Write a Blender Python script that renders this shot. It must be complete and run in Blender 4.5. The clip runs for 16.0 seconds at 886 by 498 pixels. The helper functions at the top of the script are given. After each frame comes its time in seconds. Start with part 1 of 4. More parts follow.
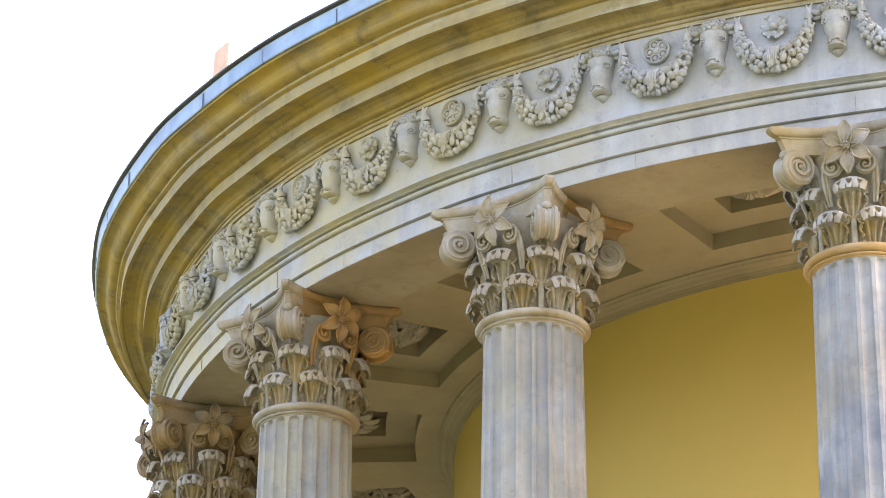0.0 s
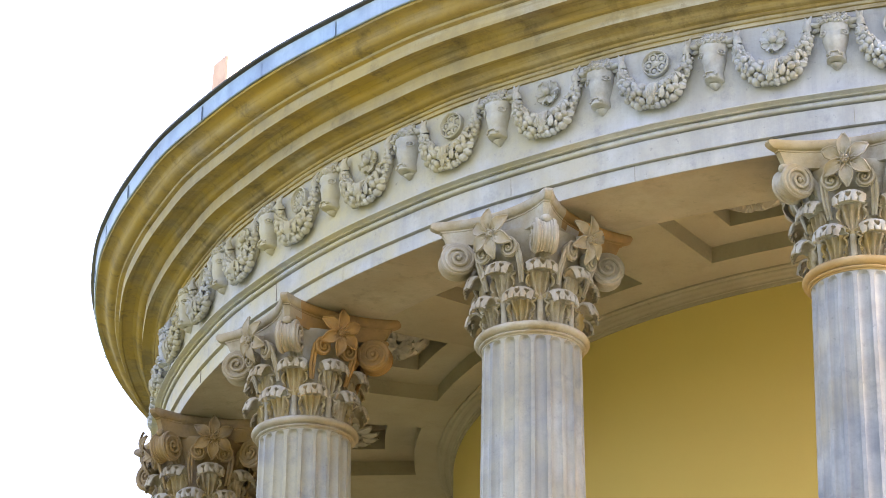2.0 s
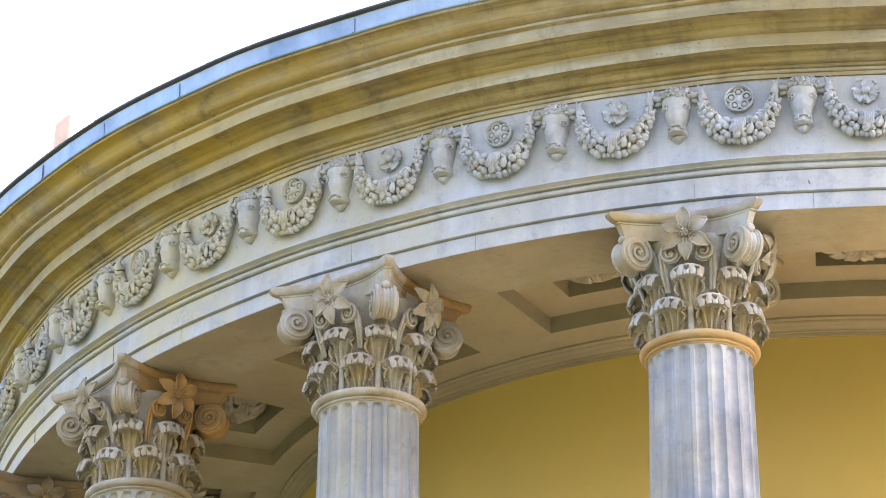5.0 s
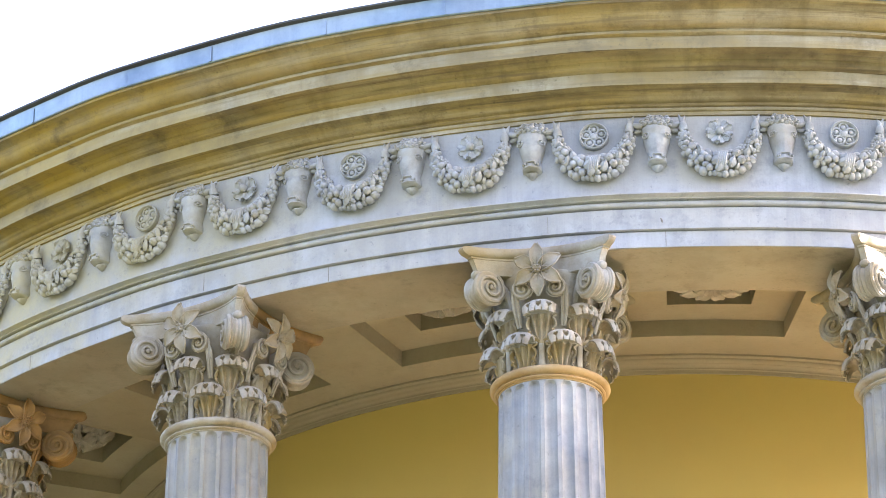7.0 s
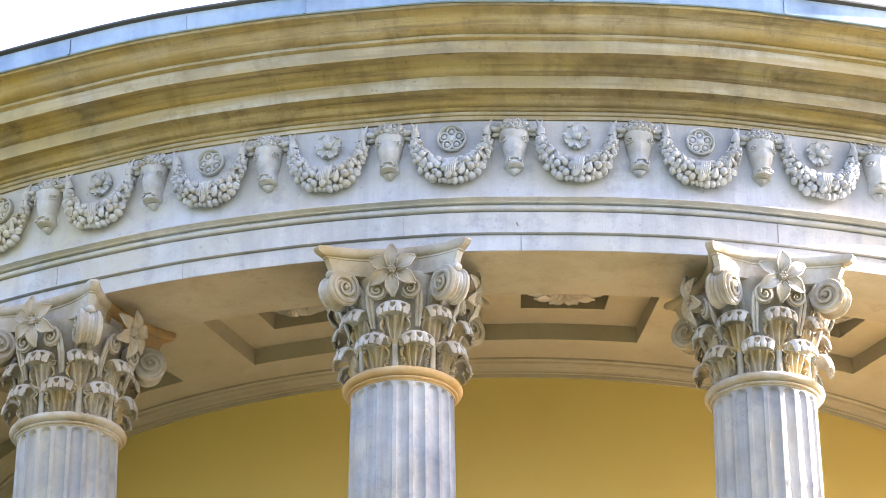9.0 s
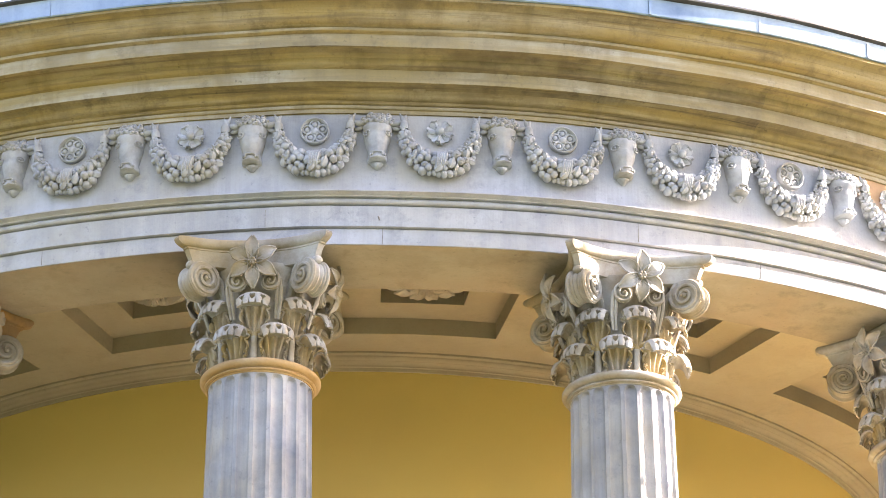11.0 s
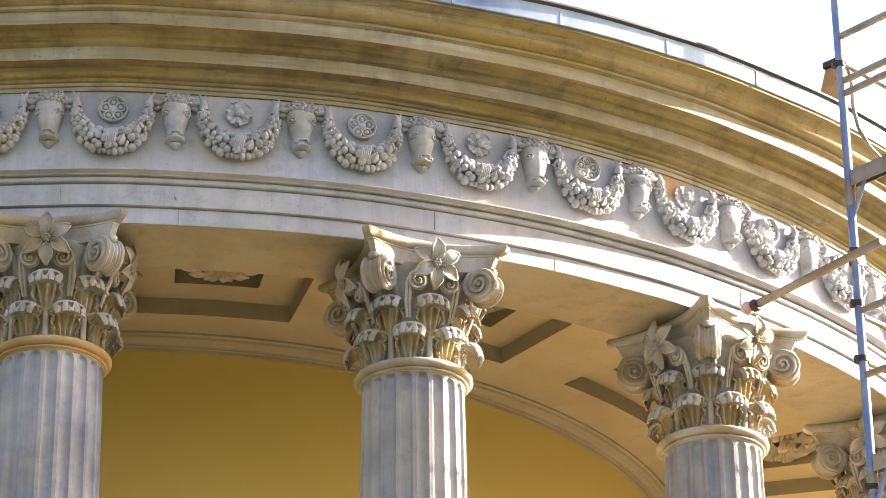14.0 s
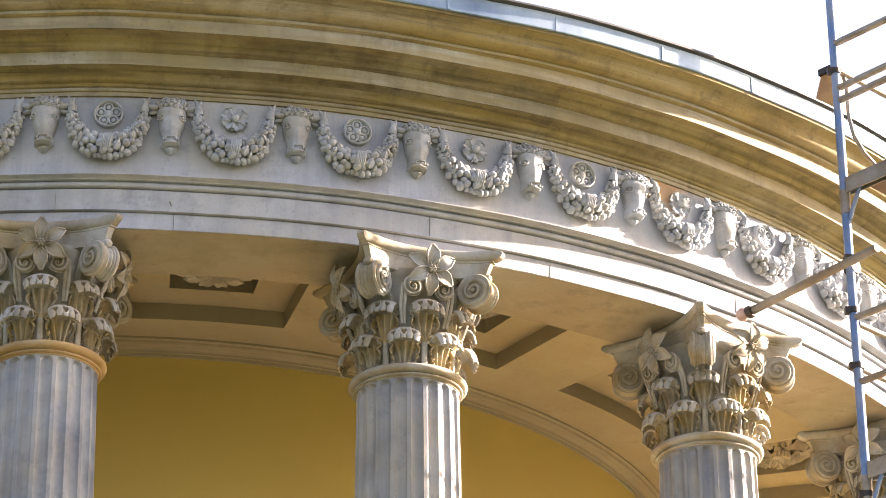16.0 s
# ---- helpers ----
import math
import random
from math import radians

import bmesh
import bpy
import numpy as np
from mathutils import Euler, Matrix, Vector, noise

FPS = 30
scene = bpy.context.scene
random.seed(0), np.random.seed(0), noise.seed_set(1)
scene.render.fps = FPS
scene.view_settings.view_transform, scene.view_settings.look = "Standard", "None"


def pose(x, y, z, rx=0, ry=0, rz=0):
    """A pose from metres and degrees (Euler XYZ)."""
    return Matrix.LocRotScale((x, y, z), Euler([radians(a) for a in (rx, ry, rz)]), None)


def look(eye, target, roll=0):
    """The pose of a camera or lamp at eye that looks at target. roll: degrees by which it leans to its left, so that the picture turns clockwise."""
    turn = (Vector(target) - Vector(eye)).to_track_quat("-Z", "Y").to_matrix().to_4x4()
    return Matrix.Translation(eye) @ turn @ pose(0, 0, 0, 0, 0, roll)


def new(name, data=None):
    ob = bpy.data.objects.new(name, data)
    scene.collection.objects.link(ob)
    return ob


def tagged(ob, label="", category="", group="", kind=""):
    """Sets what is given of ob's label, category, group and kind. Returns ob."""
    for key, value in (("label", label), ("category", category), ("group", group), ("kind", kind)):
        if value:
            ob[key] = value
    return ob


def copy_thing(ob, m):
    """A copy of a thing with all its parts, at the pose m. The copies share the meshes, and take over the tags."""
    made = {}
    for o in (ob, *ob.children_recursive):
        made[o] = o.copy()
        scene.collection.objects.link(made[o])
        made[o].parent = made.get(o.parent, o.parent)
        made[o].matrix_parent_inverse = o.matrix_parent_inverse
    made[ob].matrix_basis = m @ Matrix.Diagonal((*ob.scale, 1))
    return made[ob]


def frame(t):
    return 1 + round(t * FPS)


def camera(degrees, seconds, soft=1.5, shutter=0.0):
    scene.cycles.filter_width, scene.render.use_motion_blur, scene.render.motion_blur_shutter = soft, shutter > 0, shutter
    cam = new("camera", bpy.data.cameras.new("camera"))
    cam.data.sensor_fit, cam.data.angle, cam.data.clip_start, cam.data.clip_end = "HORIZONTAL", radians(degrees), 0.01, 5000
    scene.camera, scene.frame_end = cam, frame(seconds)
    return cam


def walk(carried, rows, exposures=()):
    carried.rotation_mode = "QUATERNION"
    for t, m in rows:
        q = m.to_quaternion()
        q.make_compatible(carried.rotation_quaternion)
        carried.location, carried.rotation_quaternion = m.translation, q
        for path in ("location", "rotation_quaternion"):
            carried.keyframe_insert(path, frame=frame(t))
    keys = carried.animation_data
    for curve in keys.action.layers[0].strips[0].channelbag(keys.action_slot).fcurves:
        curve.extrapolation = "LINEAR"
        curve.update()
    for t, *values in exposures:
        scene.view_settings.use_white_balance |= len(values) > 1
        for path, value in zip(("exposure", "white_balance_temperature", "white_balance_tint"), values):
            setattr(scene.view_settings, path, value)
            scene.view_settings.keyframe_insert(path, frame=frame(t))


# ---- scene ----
cam = camera(16.852, 16.0, soft=0.55)
EYE = 1.6                      # the camera's height over the lawn
AXIS_DISTANCE = 19.214         # from the camera to the rotunda's axis, which is the origin
# seconds, and the camera's turn in degrees: it pans where it stands
ROWS = [
    (0.0, 114.627, -0.437, 10.947),
    (0.5, 114.694, -0.435, 10.948),
    (1.0, 114.744, -0.454, 10.957),
    (1.5, 114.813, -0.426, 10.958),
    (2.0, 114.877, -0.433, 10.929),
    (2.5, 114.924, -0.450, 10.659),
    (3.0, 114.994, -0.476, 10.128),
    (5.5, 116.455, -0.195, 6.848),
    (6.0, 116.650, -0.137, 6.037),
    (6.5, 116.754, -0.086, 5.307),
    (7.0, 116.799, -0.054, 4.576),
    (7.5, 116.821, -0.054, 3.800),
    (8.0, 116.824, 0.000, 3.106),
    (8.5, 116.817, 0.044, 2.286),
    (9.0, 116.804, 0.096, 1.550),
    (11.5, 116.661, 0.278, -2.107),
    (12.0, 116.614, 0.312, -2.879),
    (12.5, 116.432, 0.356, -3.677),
    (13.0, 116.375, 0.409, -4.424),
    (13.5, 116.344, 0.451, -5.126),
    (14.0, 116.368, 0.503, -5.596),
    (14.5, 116.400, 0.483, -5.807),
    (15.0, 116.433, 0.464, -5.797),
    (15.5, 116.464, 0.444, -5.770),
    (16.0, 116.480, 0.418, -5.745),
]
walk(cam, [(t, pose(0, -AXIS_DISTANCE, EYE, rx, ry, rz)) for t, rx, ry, rz in ROWS],
     exposures=[(0.0, 3.95, 6650, 22), (3.0, 3.95, 6500, 22), (5.5, 3.99, 6200, 23), (9.0, 4.00, 6000, 23), (11.5, 3.71, 6500, 24), (12.5, 3.46, 6700, 24), (13.5, 3.37, 6800, 23), (14.0, 3.11, 6800, 23), (14.5, 3.02, 6800, 23), (16.0, 3.02, 6800, 23)])

# ---- world and sun ----
SUN_AZ, SUN_EL = 99.0, 21.0    # degrees from the viewing side towards +x, and over the horizon
world = bpy.data.worlds.new("sky")
scene.world = world
world.use_nodes = True
wn = world.node_tree
sky = wn.nodes.new("ShaderNodeTexSky")
sky.sky_type = "NISHITA"
sky.sun_disc = False
sky.sun_elevation = radians(SUN_EL)
sky.sun_rotation = radians(180 - SUN_AZ)
sky.dust_density = 4.0
haze = wn.nodes.new("ShaderNodeMix")     # thin bright haze over the blue
haze.data_type, haze.blend_type = "RGBA", "ADD"
haze.inputs["Factor"].default_value = 1.0
haze.inputs["B"].default_value = (1.15, 1.16, 1.22, 1)
wn.links.new(sky.outputs["Color"], haze.inputs["A"])
wn.links.new(haze.outputs["Result"], wn.nodes["Background"].inputs["Color"])
wn.nodes["Background"].inputs["Strength"].default_value = 0.045
sun_data = bpy.data.lights.new("sun", "SUN")
sun_data.energy, sun_data.angle, sun_data.color = 5.0, radians(0.53), (1.0, 0.88, 0.70)
sun_way = Vector((math.sin(radians(SUN_AZ)) * math.cos(radians(SUN_EL)), -math.cos(radians(SUN_AZ)) * math.cos(radians(SUN_EL)), math.sin(radians(SUN_EL))))
sun = new("sun", sun_data)
sun.matrix_world = look(tuple(sun_way * 40), (0, 0, 0))


# ---- materials ----
def material(name, base, dark, warm=None, warm_amount=0.0, rough=0.8, scale=3.0, grain=60.0, bump=0.25, streak=0.0, metal=0.0, random_amount=0.06, band=0.0, lichen=None, speck=0.0, tooled=0.0, patch=None):
    """Stone, plaster or metal: base colour, broken by darker stains, warm patches, fine grain and vertical streaks."""
    m = bpy.data.materials.new(name)
    m.use_nodes = True
    nt = m.node_tree
    n, l = nt.nodes, nt.links
    bsdf = n["Principled BSDF"]
    geo = n.new("ShaderNodeNewGeometry")
    def noise_at(size, detail=5.0, stretch=None, rough_=0.6):
        node = n.new("ShaderNodeTexNoise")
        node.inputs["Scale"].default_value, node.inputs["Detail"].default_value, node.inputs["Roughness"].default_value = size, detail, rough_
        if stretch:
            mp = n.new("ShaderNodeMapping")
            mp.inputs["Scale"].default_value = stretch
            l.new(geo.outputs["Position"], mp.inputs["Vector"])
            l.new(mp.outputs["Vector"], node.inputs["Vector"])
        else:
            l.new(geo.outputs["Position"], node.inputs["Vector"])
        return node.outputs["Fac"]
    def ramp(fac, a, b):
        node = n.new("ShaderNodeMapRange")
        node.inputs["From Min"].default_value, node.inputs["From Max"].default_value = a, b
        l.new(fac, node.inputs["Value"])
        return node.outputs["Result"]
    def times(fac, k):
        node = n.new("ShaderNodeMath")
        node.operation = "MULTIPLY"
        l.new(fac, node.inputs[0])
        node.inputs[1].default_value = k
        return node.outputs[0]
    def blend(fac, a, b, how="MIX"):
        node = n.new("ShaderNodeMix")
        node.data_type, node.blend_type = "RGBA", how
        for value, socket in ((fac, node.inputs["Factor"]), (a, node.inputs["A"]), (b, node.inputs["B"])):
            if isinstance(value, bpy.types.NodeSocket):
                l.new(value, socket)
            elif isinstance(value, tuple):
                socket.default_value = (*value, 1)
            else:
                socket.default_value = value
        return node.outputs["Result"]
    col = blend(ramp(noise_at(scale), 0.4, 0.72), base, dark)
    if warm:
        col = blend(times(ramp(noise_at(scale * 0.55, 4.0), 0.42, 0.66), warm_amount), col, warm)
    if streak:
        col = blend(times(ramp(noise_at(1.0, 4.0, (scale * 4, scale * 4, 0.5)), 0.45, 0.75), streak), col, dark)
    if band:
        # streaks that follow the ring, drips across it, and a tone of its own for each block of stone
        split = n.new("ShaderNodeSeparateXYZ")
        l.new(geo.outputs["Position"], split.inputs["Vector"])
        def math_node(how, x, y=None):
            node = n.new("ShaderNodeMath")
            node.operation = how
            for value, socket in ((x, node.inputs[0]), (y, node.inputs[1])):
                if isinstance(value, bpy.types.NodeSocket):
                    l.new(value, socket)
                elif value is not None:
                    socket.default_value = value
            return node.outputs[0]
        around = math_node("ARCTAN2", split.outputs["X"], times(split.outputs["Y"], -1.0))
        radius = math_node("SQRT", math_node("ADD", math_node("POWER", split.outputs["X"], 2.0), math_node("POWER", split.outputs["Y"], 2.0)))
        def ring_noise(along, over, detail, shift):
            join = n.new("ShaderNodeCombineXYZ")
            l.new(math_node("ADD", times(around, 5.8 * along), shift), join.inputs["X"])
            l.new(times(radius, over), join.inputs["Y"])
            l.new(times(split.outputs["Z"], over), join.inputs["Z"])
            node = n.new("ShaderNodeTexNoise")
            node.inputs["Scale"].default_value, node.inputs["Detail"].default_value, node.inputs["Roughness"].default_value = 1.0, detail, 0.62
            l.new(join.outputs["Vector"], node.inputs["Vector"])
            return node.outputs["Fac"]
        col = blend(times(ramp(ring_noise(0.8, 9.0, 5.0, 0.0), 0.46, 0.62), band), col, warm)
        col = blend(times(ramp(ring_noise(1.1, 26.0, 6.0, 20.0), 0.53, 0.66), band), col, dark)
        col = blend(times(ramp(ring_noise(0.9, 13.0, 6.0, 50.0), 0.54, 0.68), band * 0.55), col, tuple(c * 1.35 for c in base))
        col = blend(times(ramp(ring_noise(11.0, 2.0, 4.0, 80.0), 0.54, 0.70), band * 0.45), col, tuple(c * 0.8 for c in dark))
        white = n.new("ShaderNodeTexWhiteNoise")
        white.noise_dimensions = "1D"
        l.new(math_node("FLOOR", math_node("ADD", times(around, 4.3), 0.42)), white.inputs["W"])
        col = blend(times(ramp(white.outputs["Value"], 0.35, 1.0), band * 0.5), col, warm)
        col = blend(times(ramp(noise_at(2.1, 6.0), 0.56, 0.74), band * 0.7), col, tuple(c * 0.7 for c in dark))
    if lichen:
        # algae grow on the side of the building that the sun does not reach
        axes = n.new("ShaderNodeSeparateXYZ")
        l.new(geo.outputs["Position"], axes.inputs["Vector"])
        product = n.new("ShaderNodeMath")
        product.operation = "MULTIPLY"
        l.new(ramp(axes.outputs["X"], -1.0, -3.2), product.inputs[0])
        l.new(ramp(noise_at(2.4, 6.0), 0.34, 0.60), product.inputs[1])
        col = blend(times(product.outputs[0], 0.85), col, lichen)
    if speck:
        col = blend(times(ramp(noise_at(3.1, 8.0, None, 0.72), 0.50, 0.63), speck * 0.5), col, dark)
        col = blend(times(ramp(noise_at(5.5, 6.0, None, 0.72), 0.55, 0.75), speck), col, tuple(c * 0.75 for c in dark))
        col = blend(times(ramp(noise_at(34.0, 3.0), 0.66, 0.76), speck * 0.6), col, tuple(c * 0.45 for c in dark))
    if patch:
        # a rusty patch of its own, ragged at its rim
        spot, reach, rust = patch
        away = n.new("ShaderNodeVectorMath")
        away.operation = "DISTANCE"
        away.inputs[1].default_value = spot
        l.new(geo.outputs["Position"], away.inputs[0])
        ragged = n.new("ShaderNodeMath")
        ragged.operation = "MULTIPLY_ADD"
        l.new(noise_at(14.0, 5.0), ragged.inputs[0])
        ragged.inputs[1].default_value = reach * 0.9
        l.new(away.outputs["Value"], ragged.inputs[2])
        col = blend(times(ramp(ragged.outputs[0], reach * 1.45, reach * 0.75), 0.75), col, rust)
    fine = noise_at(grain, 3.0)
    col = blend(times(ramp(fine, 0.50, 0.85), 0.18), col, tuple(c * 0.6 for c in dark))
    info = n.new("ShaderNodeObjectInfo")
    hsv = n.new("ShaderNodeHueSaturation")
    shift = n.new("ShaderNodeMapRange")
    shift.inputs["To Min"].default_value, shift.inputs["To Max"].default_value = 1 - random_amount, 1 + random_amount
    l.new(info.outputs["Random"], shift.inputs["Value"])
    l.new(shift.outputs["Result"], hsv.inputs["Value"])
    l.new(col, hsv.inputs["Color"])
    l.new(hsv.outputs["Color"], bsdf.inputs["Base Color"])
    bsdf.inputs["Roughness"].default_value, bsdf.inputs["Metallic"].default_value = rough, metal
    if bump:
        bp = n.new("ShaderNodeBump")
        bp.inputs["Strength"].default_value, bp.inputs["Distance"].default_value = bump, 0.006
        height = blend(0.5, fine, noise_at(scale * 6))
        if tooled:
            height = blend(tooled, height, noise_at(1.0, 2.0, (95.0, 95.0, 5.0)))
        l.new(height, bp.inputs["Height"])
        l.new(bp.outputs["Normal"], bsdf.inputs["Normal"])
    return m


FRIEZE_STONE = material("pale_limestone", (0.432, 0.462, 0.530), (0.272, 0.293, 0.340), (0.416, 0.368, 0.264), 0.45, streak=0.75, scale=2.4, bump=0.5, tooled=0.32, lichen=(0.470, 0.425, 0.270), speck=0.75, patch=((2.72, -4.86, 9.20), 0.20, (0.44, 0.25, 0.09)))
CARVED_STONE = material("carved_limestone", (0.392, 0.424, 0.480), (0.224, 0.236, 0.260), (0.376, 0.328, 0.212), 0.4, scale=9.0, lichen=(0.430, 0.385, 0.245), speck=0.4)
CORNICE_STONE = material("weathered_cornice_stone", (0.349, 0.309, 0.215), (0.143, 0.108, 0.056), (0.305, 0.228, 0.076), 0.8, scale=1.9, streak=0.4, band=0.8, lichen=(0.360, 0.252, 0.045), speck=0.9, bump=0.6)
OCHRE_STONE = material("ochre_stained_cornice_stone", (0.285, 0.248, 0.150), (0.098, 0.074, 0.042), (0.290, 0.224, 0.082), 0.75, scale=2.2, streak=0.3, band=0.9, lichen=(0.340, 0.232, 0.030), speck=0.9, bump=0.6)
COLUMN_STONE = material("grey_marble", (0.336, 0.352, 0.384), (0.120, 0.136, 0.180), (0.324, 0.276, 0.176), 0.6, scale=2.6, streak=0.9, rough=0.6, grain=130.0, lichen=(0.304, 0.288, 0.216), speck=0.55)
CAPITAL_STONE = material("capital_limestone", (0.378, 0.380, 0.372), (0.176, 0.148, 0.108), (0.296, 0.212, 0.068), 0.65, scale=5.0, lichen=(0.275, 0.222, 0.145), speck=0.6)
STAINED_STONE = material("ochre_stained_capital_stone", (0.370, 0.330, 0.250), (0.160, 0.125, 0.080), (0.330, 0.235, 0.075), 0.80, scale=9.0, speck=0.6)
SOOTY_STONE = material("brown_weathered_stone", (0.240, 0.190, 0.140), (0.110, 0.082, 0.060), (0.290, 0.190, 0.060), 0.7, scale=6.0, speck=0.7)
OCHRE_RING = material("orange_ochre_stone", (0.400, 0.300, 0.170), (0.230, 0.155, 0.080), (0.390, 0.240, 0.075), 0.8, scale=5.0, speck=0.4)
STEP_STONE = material("grey_step_stone", (0.240, 0.220, 0.190), (0.170, 0.155, 0.130), (0.220, 0.190, 0.140), 0.4, scale=1.4, speck=0.5)
# unseen floor, very pale and golden to throw sunlight up on ceiling and wall
BOUNCE_FLOOR = material("warm_bounce_floor", (0.80, 0.62, 0.37), (0.70, 0.53, 0.31), (0.74, 0.54, 0.28), 0.4, scale=1.0)
PALE_CORNICE_STONE = material("pale_cornice_stone", (0.402, 0.394, 0.351), (0.218, 0.190, 0.132), (0.301, 0.244, 0.115), 0.75, scale=2.6, streak=0.7, band=0.75, lichen=(0.390, 0.320, 0.150), speck=0.9, bump=0.6)
RUST_STONE = material("orange_stained_stone", (0.272, 0.168, 0.072), (0.160, 0.100, 0.048), (0.320, 0.168, 0.032), 0.75, scale=7.0)
SOFFIT_PLASTER = material("beige_soffit_plaster", (0.310, 0.290, 0.240), (0.188, 0.166, 0.128), (0.304, 0.206, 0.128), 0.38, scale=1.5, speck=0.75)
CEILING_PLASTER = material("beige_ceiling_plaster", (0.302, 0.268, 0.192), (0.226, 0.190, 0.128), (0.288, 0.222, 0.122), 0.42, scale=1.2, speck=0.45)
WALL_PLASTER = material("ochre_plaster", (0.510, 0.394, 0.112), (0.470, 0.346, 0.100), (0.521, 0.370, 0.126), 0.3, scale=0.5, grain=160.0, bump=0.06)
ROSETTE_PLASTER = material("white_rosette_plaster", (0.376, 0.348, 0.298), (0.216, 0.188, 0.148), (0.320, 0.264, 0.176), 0.6, scale=6.0, speck=0.5)
MORTAR = material("dark_mortar", (0.24, 0.22, 0.20), (0.14, 0.13, 0.12), scale=20.0)
ZINC = material("zinc_flashing", (0.240, 0.318, 0.392), (0.120, 0.170, 0.240), (0.300, 0.330, 0.370), 0.4, rough=0.40, metal=0.7, scale=3.0, bump=0.15, streak=0.4)
DARK_EDGE = material("dark_roof_edge", (0.05, 0.055, 0.06), (0.03, 0.03, 0.035), rough=0.6, scale=3.0)
TERRACOTTA = material("terracotta", (0.44, 0.23, 0.075), (0.30, 0.145, 0.05), rough=0.8, scale=9.0, speck=0.4)
PALE_CLAY = material("pale_pink_clay", (0.74, 0.50, 0.38), (0.62, 0.40, 0.30), rough=0.8, scale=9.0)
BLUE_PAINT = material("worn_blue_paint", (0.10, 0.19, 0.40), (0.08, 0.13, 0.26), (0.30, 0.32, 0.34), 0.5, rough=0.5, scale=8.0, metal=0.2)
GALVANISED = material("galvanised_steel", (0.270, 0.255, 0.230), (0.170, 0.150, 0.125), (0.230, 0.165, 0.095), 0.6, rough=0.5, metal=0.55, scale=8.0, speck=0.4)
BLACK_IRON = material("black_iron_coupler", (0.035, 0.033, 0.032), (0.06, 0.04, 0.03), rough=0.6, metal=0.5, scale=20.0)
PINK_FOAM = material("pink_foam", (0.500, 0.360, 0.330), (0.270, 0.180, 0.160), rough=0.9, scale=14.0, speck=0.5)
PLANK_WOOD = material("brown_deck_wood", (0.16, 0.10, 0.06), (0.09, 0.055, 0.035), rough=0.8, scale=6.0)
LAWN = material("lawn", (0.050, 0.064, 0.018), (0.034, 0.044, 0.012), (0.064, 0.068, 0.025), 0.5, rough=0.95, scale=0.4, grain=12.0)
PATH_GRAVEL = material("gravel", (0.105, 0.094, 0.072), (0.080, 0.070, 0.052), rough=0.95, scale=2.0, grain=40.0, bump=0.5)


# ---- mesh helpers ----
def finish(name, bm, mat, angle=35.0):
    me = bpy.data.meshes.new(name)
    bmesh.ops.recalc_face_normals(bm, faces=bm.faces)
    bm.to_mesh(me)
    bm.free()
    me.polygons.foreach_set("use_smooth", [True] * len(me.polygons))
    me.set_sharp_from_angle(angle=radians(angle))
    me.materials.append(mat)
    return me


def part(name, bm, mat, parent=None, label="", m=None, angle=35.0):
    """One mesh object of that name, under parent if it has one. bm: a bmesh or a finished mesh."""
    me = bm if isinstance(bm, bpy.types.Mesh) else finish(name, bm, mat, angle)
    ob = new(name, me)
    if parent:
        ob.parent = parent
    if m is not None:
        ob.matrix_basis = m
    return tagged(ob, label)


def ring_point(r, a, z):
    return Vector((r * math.sin(radians(a)), -r * math.cos(radians(a)), z))


def ring_pose(r, a, z):
    """Local x along the ring to the right as seen from outside, local -y outwards, z up."""
    return Matrix.Translation(ring_point(r, a, z)) @ Matrix.Rotation(radians(a), 4, "Z")


def grid(bm, rows, close_u=False, close_v=False, holes=()):
    vs = [[bm.verts.new(p) for p in row] for row in rows]
    nu, nv = len(vs), len(vs[0])
    for i in range(nu if close_u else nu - 1):
        for j in range(nv if close_v else nv - 1):
            if (i, j) not in holes:
                bm.faces.new((vs[i][j], vs[(i + 1) % nu][j], vs[(i + 1) % nu][(j + 1) % nv], vs[i][(j + 1) % nv]))
    return vs


def lathe(bm, profile, steps=360, closed=True, z0=0.0, wobble=0.0):
    """Turn the profile of (radius, height) once round the z axis; the profile is a closed loop."""
    rows = []
    for i in range(steps):
        a = 360.0 * i / steps
        w = wobble * (noise.noise(Vector((math.cos(radians(a)) * 9, math.sin(radians(a)) * 9, 0)))) if wobble else 0
        rows.append([ring_point(r + w, a, z + z0 + w * 0.6) for r, z in profile])
    grid(bm, rows, close_u=True, close_v=closed)
    return bm


def arc(c, r, a0, a1, n):
    """Points of an arc in the profile plane."""
    return [(c[0] + r[0] * math.cos(radians(a0 + (a1 - a0) * i / n)), c[1] + r[1] * math.sin(radians(a0 + (a1 - a0) * i / n))) for i in range(n + 1)]


def tube(bm, path, radius, sides=10, caps=True):
    """A round bar along a path of points; radius is a number or a list."""
    path = [Vector(p) for p in path]
    rows, side = [], None
    for i, p in enumerate(path):
        t = (path[min(i + 1, len(path) - 1)] - path[max(i - 1, 0)]).normalized()
        if side is None:
            side = t.orthogonal().normalized()
        side = (side - t * side.dot(t)).normalized()
        up = t.cross(side)
        r = radius[i] if isinstance(radius, (list, tuple)) else radius
        rows.append([p + r * (math.cos(2 * math.pi * k / sides) * side + math.sin(2 * math.pi * k / sides) * up) for k in range(sides)])
    vs = grid(bm, rows, close_v=True)
    if caps:
        bm.faces.new(vs[0][::-1])
        bm.faces.new(vs[-1])
    return bm


